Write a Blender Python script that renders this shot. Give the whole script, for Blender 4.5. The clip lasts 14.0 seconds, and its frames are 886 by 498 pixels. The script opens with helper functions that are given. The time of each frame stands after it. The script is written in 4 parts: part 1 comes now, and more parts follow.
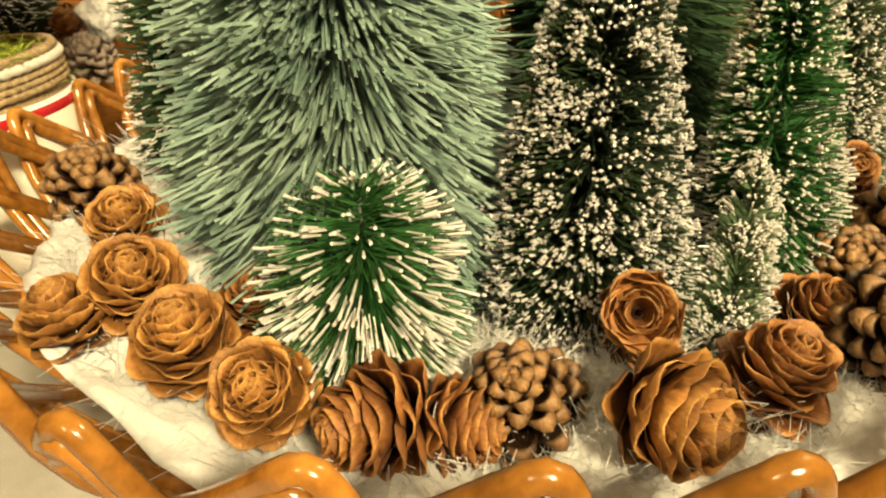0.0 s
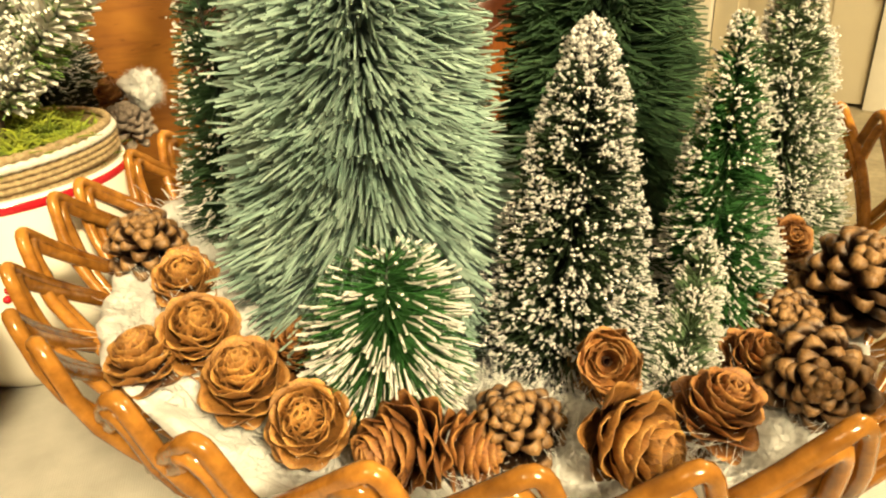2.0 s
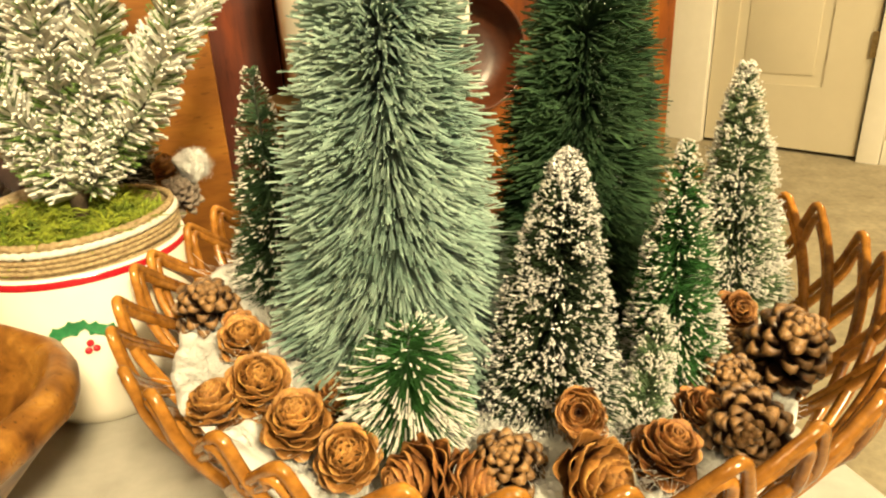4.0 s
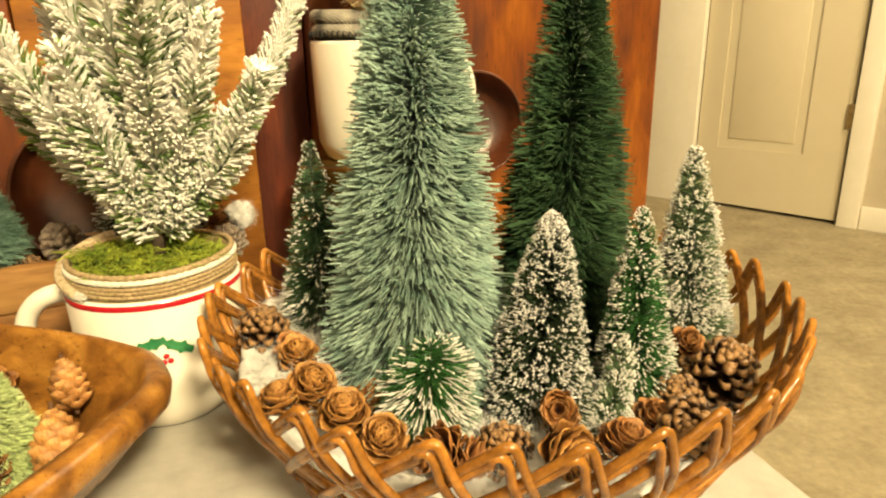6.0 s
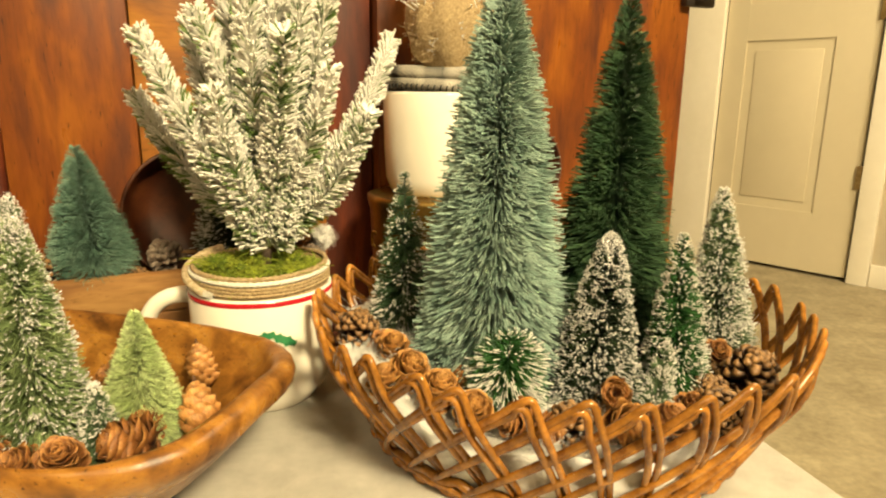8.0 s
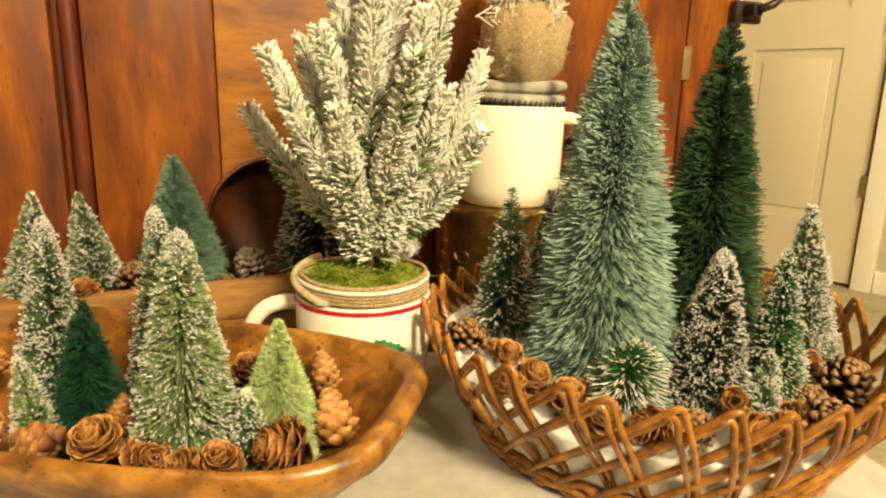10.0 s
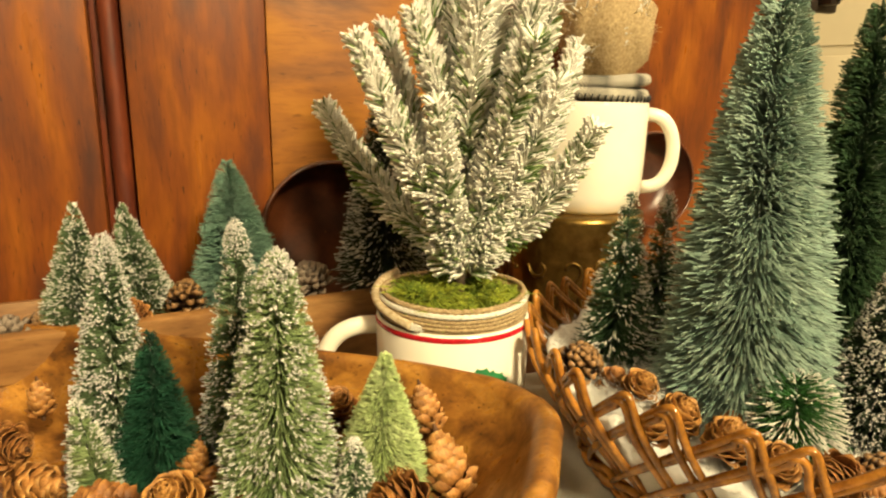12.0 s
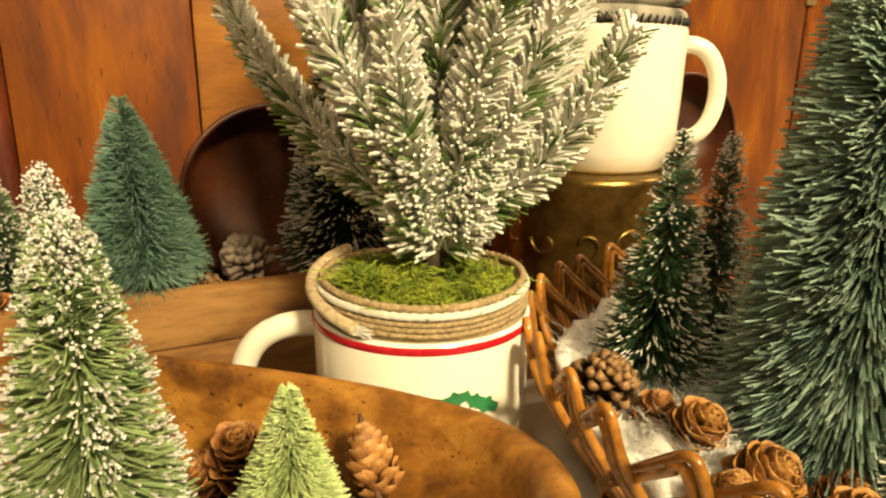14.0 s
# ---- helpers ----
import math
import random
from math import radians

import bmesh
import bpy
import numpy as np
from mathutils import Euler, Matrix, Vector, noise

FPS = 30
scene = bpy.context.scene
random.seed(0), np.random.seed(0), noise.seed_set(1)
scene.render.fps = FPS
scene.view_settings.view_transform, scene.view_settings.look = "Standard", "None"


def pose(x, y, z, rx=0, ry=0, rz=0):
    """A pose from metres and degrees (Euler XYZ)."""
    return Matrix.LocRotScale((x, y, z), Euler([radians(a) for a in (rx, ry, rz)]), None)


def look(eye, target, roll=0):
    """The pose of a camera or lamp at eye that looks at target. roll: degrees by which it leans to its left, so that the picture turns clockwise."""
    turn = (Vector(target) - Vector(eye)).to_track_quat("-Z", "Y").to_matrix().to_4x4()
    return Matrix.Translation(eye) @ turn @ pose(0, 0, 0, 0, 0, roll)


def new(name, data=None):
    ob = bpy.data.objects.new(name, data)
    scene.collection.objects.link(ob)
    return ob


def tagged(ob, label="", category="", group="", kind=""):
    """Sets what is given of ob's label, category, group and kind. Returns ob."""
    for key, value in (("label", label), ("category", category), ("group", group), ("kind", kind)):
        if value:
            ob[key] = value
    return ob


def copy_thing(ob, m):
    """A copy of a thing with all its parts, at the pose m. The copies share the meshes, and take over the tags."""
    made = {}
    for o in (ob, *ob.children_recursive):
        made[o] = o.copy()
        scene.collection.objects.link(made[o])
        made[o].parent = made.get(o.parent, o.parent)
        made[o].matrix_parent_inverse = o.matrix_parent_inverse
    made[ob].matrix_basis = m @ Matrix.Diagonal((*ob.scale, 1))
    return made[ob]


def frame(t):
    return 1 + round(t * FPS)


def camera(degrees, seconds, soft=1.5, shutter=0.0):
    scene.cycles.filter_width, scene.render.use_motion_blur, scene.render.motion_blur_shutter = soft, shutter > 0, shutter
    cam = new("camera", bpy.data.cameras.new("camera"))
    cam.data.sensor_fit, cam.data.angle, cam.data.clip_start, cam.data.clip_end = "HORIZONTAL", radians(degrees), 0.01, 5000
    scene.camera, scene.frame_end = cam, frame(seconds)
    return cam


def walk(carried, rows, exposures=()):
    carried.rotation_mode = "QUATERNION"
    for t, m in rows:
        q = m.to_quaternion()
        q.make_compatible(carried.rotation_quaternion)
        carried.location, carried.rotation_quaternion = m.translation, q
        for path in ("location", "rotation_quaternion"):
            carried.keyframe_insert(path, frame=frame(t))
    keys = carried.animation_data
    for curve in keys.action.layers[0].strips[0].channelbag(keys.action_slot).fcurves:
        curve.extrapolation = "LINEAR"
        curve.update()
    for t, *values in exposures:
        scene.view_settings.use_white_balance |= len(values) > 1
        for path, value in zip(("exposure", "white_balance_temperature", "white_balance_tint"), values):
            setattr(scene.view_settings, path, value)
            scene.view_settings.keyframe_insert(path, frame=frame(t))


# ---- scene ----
cam = camera(68.1, 14.0, 2.2)
PATH = [
    (0, (0.0132, -0.1674, 0.1599), (-0.0283, 0.2684, -0.0817), -4.84),
    (0.5, (0.0135, -0.1731, 0.1678), (-0.0297, 0.2695, -0.0608), -4.67),
    (1, (0.0140, -0.1791, 0.1709), (-0.0270, 0.2665, -0.0523), -4.41),
    (1.5, (0.0128, -0.1901, 0.1771), (-0.0218, 0.2569, -0.0443), -3.93),
    (2, (0.0106, -0.2000, 0.1858), (-0.0215, 0.2494, -0.0310), -3.68),
    (2.5, (0.0109, -0.2118, 0.1916), (-0.0242, 0.2427, -0.0137), -3.67),
    (3, (0.0117, -0.2225, 0.2016), (-0.0223, 0.2355, 0.0039), -3.44),
    (5.5, (0.0124, -0.3025, 0.2449), (-0.0201, 0.1673, 0.0769), -1.68),
    (6, (0.0070, -0.3281, 0.2472), (-0.0222, 0.1472, 0.0946), -1.18),
    (6.5, (0.0042, -0.3550, 0.2483), (-0.0251, 0.1242, 0.1088), -0.85),
    (7, (-0.0033, -0.3812, 0.2487), (-0.0345, 0.1013, 0.1215), -0.33),
    (7.5, (-0.0131, -0.4008, 0.2427), (-0.0429, 0.0851, 0.1286), 0.27),
    (8, (-0.0334, -0.4125, 0.2470), (-0.0687, 0.0725, 0.1308), 0.58),
    (10.5, (-0.1456, -0.4379, 0.2589), (-0.1711, 0.0481, 0.1443), 1.45),
    (11, (-0.1713, -0.4253, 0.2519), (-0.1951, 0.0618, 0.1417), 1.33),
    (11.5, (-0.1901, -0.4064, 0.2520), (-0.2119, 0.0801, 0.1386), 0.91),
    (12, (-0.1971, -0.3756, 0.2495), (-0.2251, 0.1108, 0.1370), 0.67),
    (12.5, (-0.1978, -0.3348, 0.2431), (-0.2264, 0.1515, 0.1304), 0.50),
    (13, (-0.1908, -0.2974, 0.2357), (-0.2166, 0.1869, 0.1144), 0.55),
    (13.5, (-0.1865, -0.2660, 0.2254), (-0.2156, 0.2175, 0.1013), 0.51),
    (14, (-0.1851, -0.2373, 0.2142), (-0.2157, 0.2442, 0.0829), 0.50),
]
walk(cam, [(t, look(eye, target, roll)) for t, eye, target, roll in PATH], ((0, -0.08), (1, 0.08), (3.2, 0.2), (6, 0.08), (8, 0.0), (14, -0.05)))

# ---- world and light ----
world = bpy.data.worlds.new("room_air")
scene.world = world
world.use_nodes = True
world.node_tree.nodes["Background"].inputs[0].default_value = (1.0, 0.83, 0.6, 1)
world.node_tree.nodes["Background"].inputs[1].default_value = 0.03


def area_lamp(name, eye, target, size, watts, colour):
    data = bpy.data.lights.new(name, "AREA")
    data.shape, data.size, data.energy, data.color = "DISK", size, watts, colour
    ob = new(name, data)
    ob.matrix_world = look(eye, target)
    return ob


WARM = (1.0, 0.81, 0.46)
area_lamp("ceiling_lamp_light", (1.05, -1.7, 1.82), (0.0, 0.0, 0.0), 0.5, 250, WARM)
# weak fill from the left, added to lift the shaded sides
area_lamp("second_lamp_light", (-0.7, -1.6, 1.82), (-0.2, 0.1, 0.0), 0.34, 18, WARM)
# unseen fill, added to brighten the far door and its casing
area_lamp("hall_lamp_light", (1.6, 0.9, 1.82), (1.2, 2.0, 0.0), 0.34, 56, (1.0, 0.79, 0.47))


# ---- materials ----
def material(name, base, rough=0.6, metal=0.0):
    m = bpy.data.materials.new(name)
    m.use_nodes = True
    nt = m.node_tree
    b = nt.nodes["Principled BSDF"]
    b.inputs["Base Color"].default_value = (*base, 1)
    b.inputs["Roughness"].default_value = rough
    b.inputs["Metallic"].default_value = metal
    return m, nt, b


def node(nt, kind, **values):
    n = nt.nodes.new(kind)
    for k, v in values.items():
        n.inputs[k.replace("_", " ")].default_value = v
    return n


def ramp(nt, source, *stops):
    r = nt.nodes.new("ShaderNodeValToRGB")
    while len(r.color_ramp.elements) < len(stops):
        r.color_ramp.elements.new(0.5)
    for e, (at, c) in zip(r.color_ramp.elements, stops):
        e.position, e.color = at, (*c, 1)
    nt.links.new(source, r.inputs[0])
    return r.outputs[0]


def coords(nt, scale=(1, 1, 1), turn=(0, 0, 0), which="Object"):
    c, mp = nt.nodes.new("ShaderNodeTexCoord"), nt.nodes.new("ShaderNodeMapping")
    mp.inputs["Scale"].default_value = scale
    mp.inputs["Rotation"].default_value = turn
    nt.links.new(c.outputs[which], mp.inputs[0])
    return mp.outputs[0]


def noise_of(nt, vector, scale, detail=5.0, rough=0.6, distort=0.0):
    n = node(nt, "ShaderNodeTexNoise", Scale=scale, Detail=detail, Roughness=rough, Distortion=distort)
    nt.links.new(vector, n.inputs["Vector"])
    return n.outputs[0]


def blend(nt, a, b, factor, mode="MIX"):
    m = nt.nodes.new("ShaderNodeMix")
    m.data_type, m.blend_type = "RGBA", mode
    if isinstance(factor, float):
        m.inputs[0].default_value = factor
    else:
        nt.links.new(factor, m.inputs[0])
    nt.links.new(a, m.inputs[6])
    nt.links.new(b, m.inputs[7])
    return m.outputs[2]


def bump(nt, b, height, strength, distance):
    n = node(nt, "ShaderNodeBump", Strength=strength, Distance=distance)
    nt.links.new(height, n.inputs["Height"])
    nt.links.new(n.outputs[0], b.inputs["Normal"])


def mottled(name, dark, light, scale, rough=0.6, metal=0.0, bump_by=0.3, deep=0.0006, stretch=(1, 1, 1), detail=6.0, per_piece=0.0, island=0.0, low=0.72):
    """Two-colour grain with a finer grain over it and matching relief."""
    m, nt, b = material(name, light, rough, metal)
    v = coords(nt, stretch)
    big, fine = noise_of(nt, v, scale, detail), noise_of(nt, v, scale * 6, 4.0)
    col = ramp(nt, big, (0.32, dark), (0.68, light))
    small = ramp(nt, fine, (0.3, (low, low, low)), (0.7, (1, 1, 1)))
    col = blend(nt, col, small, 1.0, "MULTIPLY")
    if per_piece or island:
        src = nt.nodes.new("ShaderNodeObjectInfo" if per_piece else "ShaderNodeNewGeometry")
        out = src.outputs["Random"] if per_piece else src.outputs["Random Per Island"]
        k = 1 - (per_piece or island)
        col = blend(nt, col, ramp(nt, out, (0.0, (k, k, k)), (1.0, (1, 1, 1))), 1.0, "MULTIPLY")
    nt.links.new(col, b.inputs["Base Color"])
    if bump_by:
        bump(nt, b, fine, bump_by, deep)
    return m


def wood(name, dark, mid, light, along, grain=9.0, rough=0.4, wear=0.5):
    """Old wood: stretched grain, broad patches of colour, dark specks."""
    m, nt, b = material(name, mid, rough)
    v = coords(nt, along)
    patch = noise_of(nt, coords(nt, tuple(0.35 * a + 0.65 * min(along) for a in along)), grain * 0.9, 4.0, 0.55, 0.4)
    line = noise_of(nt, v, grain * 3.2, 8.0, 0.65, 0.6)
    col = ramp(nt, patch, (0.3, dark), (0.5, mid), (0.72, light))
    streak = ramp(nt, line, (0.3, (0.52, 0.45, 0.4)), (0.52, (0.95, 0.93, 0.9)), (0.75, (1, 1, 1)))
    col = blend(nt, col, streak, 0.68, "MULTIPLY")
    speck = noise_of(nt, coords(nt, tuple(0.6 * a + 0.4 for a in along)), grain * 9, 3.0, 0.5)
    col = blend(nt, col, ramp(nt, speck, (0.29, (0.25, 0.18, 0.14)), (0.36, (1, 1, 1))), wear, "MULTIPLY")
    nt.links.new(col, b.inputs["Base Color"])
    r = ramp(nt, patch, (0.3, (rough + 0.14,) * 3), (0.7, (rough - 0.08,) * 3))
    nt.links.new(r, b.inputs["Roughness"])
    bump(nt, b, line, 0.25, 0.0008)
    return m


CABINET = wood("cabinet_wood", (0.06, 0.013, 0.003), (0.165, 0.042, 0.006), (0.32, 0.105, 0.014), (9, 9, 1), 7.0, 0.33, 1.0)
PANEL = wood("panel_wood", (0.15, 0.05, 0.009), (0.31, 0.12, 0.02), (0.47, 0.21, 0.04), (1.2, 1.2, 7), 6.0, 0.33, 0.5)
GROOVE = wood("groove_wood", (0.05, 0.01, 0.005), (0.1, 0.022, 0.01), (0.24, 0.055, 0.018), (9, 9, 1), 8.0, 0.35, 0.4)
BOWL = wood("bowl_wood", (0.065, 0.022, 0.005), (0.25, 0.105, 0.018), (0.48, 0.235, 0.045), (2.2, 5, 5), 17.0, 0.3, 1.0)
TRAY = wood("tray_wood", (0.1, 0.042, 0.013), (0.25, 0.12, 0.038), (0.46, 0.26, 0.09), (1, 6, 6), 10.0, 0.5, 0.4)
WICKER = mottled("varnished_wicker", (0.17, 0.055, 0.008), (0.6, 0.26, 0.042), 60, 0.18, bump_by=0.2, per_piece=0.35)
CLOTH, nt, b = material("woven_tablecloth", (0.72, 0.69, 0.6), 0.9)
wv = node(nt, "ShaderNodeTexWave", Scale=330.0, Distortion=1.5, Detail=2.0)
wv2 = node(nt, "ShaderNodeTexWave", Scale=330.0, Distortion=1.5, Detail=2.0)
wv2.bands_direction = "Y"
cv = coords(nt)
nt.links.new(cv, wv.inputs[0]), nt.links.new(cv, wv2.inputs[0])
both = blend(nt, wv.outputs[0], wv2.outputs[0], 0.5)
spots = ramp(nt, noise_of(nt, cv, 40, 6.0), (0.3, (0.38, 0.36, 0.31)), (0.7, (0.52, 0.495, 0.435)))
nt.links.new(blend(nt, spots, ramp(nt, both, (0.1, (0.8, 0.8, 0.8)), (0.7, (1, 1, 1))), 1.0, "MULTIPLY"), b.inputs["Base Color"])
bump(nt, b, both, 0.3, 0.0004)
COTTON = mottled("cotton_snow", (0.62, 0.61, 0.58), (0.71, 0.7, 0.67), 60, 0.95, low=0.9, bump_by=0.5, deep=0.002)
CERAMIC, nt, b = material("cream_ceramic", (0.84, 0.79, 0.67), 0.14)
nt.links.new(ramp(nt, noise_of(nt, coords(nt), 20, 3.0), (0.3, (0.81, 0.76, 0.63)), (0.7, (0.85, 0.8, 0.69))), b.inputs["Base Color"])
RED = mottled("red_glaze", (0.45, 0.012, 0.02), (0.55, 0.02, 0.03), 60, 0.2, bump_by=0.0)
HOLLY = mottled("green_glaze", (0.02, 0.16, 0.06), (0.05, 0.28, 0.1), 90, 0.25, bump_by=0.0)
BURLAP = mottled("burlap_weave", (0.3, 0.2, 0.09), (0.62, 0.47, 0.26), 420, 0.9, bump_by=0.8, deep=0.001)
ROPE = mottled("cotton_rope", (0.42, 0.31, 0.16), (0.72, 0.6, 0.4), 300, 0.85, bump_by=0.7, deep=0.001)
WHITECORD = mottled("white_cord", (0.7, 0.66, 0.56), (0.85, 0.82, 0.74), 300, 0.85, bump_by=0.6, deep=0.001)
MOSS = mottled("moss_strands", (0.11, 0.2, 0.008), (0.5, 0.56, 0.04), 90, 0.8, bump_by=0.0, island=0.6)
MOSSBED = mottled("moss_bed", (0.03, 0.05, 0.008), (0.16, 0.2, 0.03), 140, 0.9, bump_by=0.9, deep=0.003)
BRASS = mottled("aged_brass", (0.13, 0.075, 0.018), (0.42, 0.27, 0.075), 26, 0.32, 0.9, 0.25, 0.0006)
IRON = mottled("dark_iron", (0.02, 0.014, 0.011), (0.05, 0.035, 0.026), 50, 0.42, 0.3, 0.3)
PLATE = wood("plate_wood", (0.03, 0.01, 0.005), (0.07, 0.02, 0.008), (0.12, 0.036, 0.013), (5, 5, 1), 8.0, 0.35, 0.4)
CARPET = mottled("beige_carpet", (0.27, 0.225, 0.135), (0.4, 0.34, 0.215), 9, 0.95, bump_by=0.9, deep=0.004)
DOORPAINT = mottled("painted_door", (0.6, 0.53, 0.37), (0.62, 0.55, 0.39), 3, 0.45, low=0.97, bump_by=0.1)
WALLPAINT = mottled("wall_paint", (0.44, 0.38, 0.27), (0.5, 0.44, 0.32), 5, 0.8, low=0.97, bump_by=0.2)
TRIMPAINT = mottled("trim_paint", (0.8, 0.75, 0.62), (0.85, 0.8, 0.68), 5, 0.4, low=0.97, bump_by=0.1)
CEILING = mottled("ceiling_paint", (0.5, 0.46, 0.38), (0.55, 0.51, 0.42), 8, 0.9, low=0.97, bump_by=0.2)
HINGE = mottled("hinge_brass", (0.4, 0.28, 0.12), (0.6, 0.45, 0.22), 90, 0.4, 0.8)
BARK = mottled("wrapped_stem", (0.08, 0.05, 0.035), (0.2, 0.14, 0.1), 200, 0.8, bump_by=0.8, deep=0.001)
WIRE = mottled("twisted_wire", (0.03, 0.035, 0.03), (0.1, 0.11, 0.09), 300, 0.4, 0.6)
PLAID, nt, b = material("woven_plaid", (0.3, 0.3, 0.28), 0.95)
c = nt.nodes.new("ShaderNodeTexCoord")
sep = nt.nodes.new("ShaderNodeSeparateXYZ")
nt.links.new(c.outputs["Object"], sep.inputs[0])
bands = []
for axis in (0, 1):
    t1 = nt.nodes.new("ShaderNodeMath")
    t1.operation, t1.inputs[1].default_value = "PINGPONG", 0.024
    nt.links.new(sep.outputs[axis], t1.inputs[0])
    bands.append(ramp(nt, t1.outputs[0], (0.0105, (0.14, 0.14, 0.14)), (0.0125, (1, 0.97, 0.9))))
hatch = node(nt, "ShaderNodeTexWave", Scale=260.0, Distortion=2.0)
hatch.bands_direction = "DIAGONAL"
nt.links.new(c.outputs["Object"], hatch.inputs[0])
col = blend(nt, bands[0], bands[1], 0.5)
col = blend(nt, col, ramp(nt, hatch.outputs[0], (0.2, (0.4, 0.39, 0.37)), (0.7, (0.72, 0.68, 0.58))), 1.0, "MULTIPLY")
nt.links.new(col, b.inputs["Base Color"])
bump(nt, b, hatch.outputs[0], 0.6, 0.0006)
STITCH = mottled("black_stitching", (0.012, 0.012, 0.012), (0.04, 0.04, 0.04), 300, 0.9)


def needle_mat(name, dark, light, rough=0.5):
    return mottled(name, dark, light, 60, rough, bump_by=0.0, island=0.55)


N_SAGE = needle_mat("sage_bristle", (0.25, 0.4, 0.33), (0.54, 0.7, 0.59), 0.4)
N_DARK = needle_mat("pine_bristle", (0.028, 0.075, 0.035), (0.11, 0.2, 0.095), 0.4)
N_BLACK = needle_mat("black_green_bristle", (0.015, 0.032, 0.015), (0.05, 0.09, 0.035))
N_GREEN = needle_mat("bright_green_bristle", (0.025, 0.11, 0.025), (0.07, 0.24, 0.06))
N_MID = needle_mat("grey_green_bristle", (0.1, 0.18, 0.08), (0.25, 0.36, 0.18))
N_PALE = needle_mat("pale_green_bristle", (0.2, 0.32, 0.12), (0.46, 0.58, 0.26))
N_LIME = needle_mat("lime_bristle", (0.58, 0.74, 0.28), (0.78, 0.9, 0.46))
N_TEAL = needle_mat("teal_bristle", (0.13, 0.27, 0.2), (0.32, 0.5, 0.39))
N_BOTTLE = needle_mat("bottle_green_bristle", (0.008, 0.05, 0.028), (0.03, 0.13, 0.07))
N_FIR = needle_mat("fir_needle", (0.11, 0.22, 0.04), (0.3, 0.47, 0.13))
FLOCK = mottled("white_flocking", (0.86, 0.85, 0.78), (0.95, 0.93, 0.87), 150, 0.9, bump_by=0.3, island=0.15)
FROST = mottled("frosted_tip", (0.72, 0.7, 0.64), (0.88, 0.87, 0.83), 200, 0.5, bump_by=0.0, island=0.2)
GLITTER = mottled("silver_glitter", (0.84, 0.83, 0.8), (0.97, 0.96, 0.94), 900, 0.2, 0.15, 0.4, 0.001, island=0.35)


def scale_mat(name, inner, outer, edge, rough=0.55):
    """Cone scale: dark at the root, paler towards its tip, with streaks and blotches."""
    m, nt, b = material(name, outer, rough)
    c = nt.nodes.new("ShaderNodeTexCoord")
    sep = nt.nodes.new("ShaderNodeSeparateXYZ")
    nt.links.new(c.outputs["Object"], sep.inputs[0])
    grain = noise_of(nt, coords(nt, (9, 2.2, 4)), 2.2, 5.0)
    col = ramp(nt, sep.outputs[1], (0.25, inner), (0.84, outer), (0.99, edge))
    col = blend(nt, col, ramp(nt, grain, (0.3, (0.42, 0.4, 0.38)), (0.65, (1, 1, 1))), 0.9, "MULTIPLY")
    info = nt.nodes.new("ShaderNodeObjectInfo")
    col = blend(nt, col, ramp(nt, info.outputs["Random"], (0.0, (0.6, 0.56, 0.52)), (1.0, (1.1, 1.1, 1.1))), 1.0, "MULTIPLY")
    nt.links.new(col, b.inputs["Base Color"])
    bump(nt, b, grain, 0.5, 0.001)
    return m


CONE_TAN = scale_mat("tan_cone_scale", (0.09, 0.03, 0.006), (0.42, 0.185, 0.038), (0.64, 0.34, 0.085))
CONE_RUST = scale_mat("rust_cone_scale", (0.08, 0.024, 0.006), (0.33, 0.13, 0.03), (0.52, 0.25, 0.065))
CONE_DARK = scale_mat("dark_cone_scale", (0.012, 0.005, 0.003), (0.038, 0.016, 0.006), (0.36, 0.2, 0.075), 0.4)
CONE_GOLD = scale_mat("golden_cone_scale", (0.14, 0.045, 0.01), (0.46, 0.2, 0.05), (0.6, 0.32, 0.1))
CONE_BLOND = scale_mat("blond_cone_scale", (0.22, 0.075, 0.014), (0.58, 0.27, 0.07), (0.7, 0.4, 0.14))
CONE_CORE = mottled("cone_core", (0.05, 0.02, 0.008), (0.14, 0.06, 0.02), 120, 0.8)
CONE_FROST = mottled("frosted_cone_scale", (0.1, 0.05, 0.025), (0.6, 0.5, 0.4), 200, 0.6, bump_by=0.6, per_piece=0.3)
GLASSWHITE, nt, b = material("lamp_glass", (0.9, 0.85, 0.75), 0.4)
b.inputs["Emission Color"].default_value = (1, 0.82, 0.55, 1)
b.inputs["Emission Strength"].default_value = 4.0


# ---- mesh helpers ----
def mesh_from(name, verts, faces, mat, smooth=True):
    me = bpy.data.meshes.new(name)
    me.from_pydata([tuple(map(float, v)) for v in verts], [], faces)
    me.materials.append(mat)
    if smooth:
        me.polygons.foreach_set("use_smooth", [True] * len(me.polygons))
    me.update()
    return me


def put_part(name, me, parent, label="", kind=""):
    ob = new(name, me)
    ob.parent = parent
    return tagged(ob, label, kind=kind)


def part(name, bm, mat, parent, label="", smooth=True):
    me = bpy.data.meshes.new(name)
    bm.to_mesh(me)
    bm.free()
    me.materials.append(mat)
    if smooth:
        me.polygons.foreach_set("use_smooth", [True] * len(me.polygons))
        me.set_sharp_from_angle(angle=radians(38))
    ob = new(name, me)
    if parent is not None:
        ob.parent = parent
    return tagged(ob, label)


def thing(name, at, label, category, group="", kind="", rz=0.0):
    ob = new(name)
    ob.empty_display_size = 0.01
    ob.matrix_basis = pose(*at, 0, 0, rz)
    return tagged(ob, label, category, group, kind)


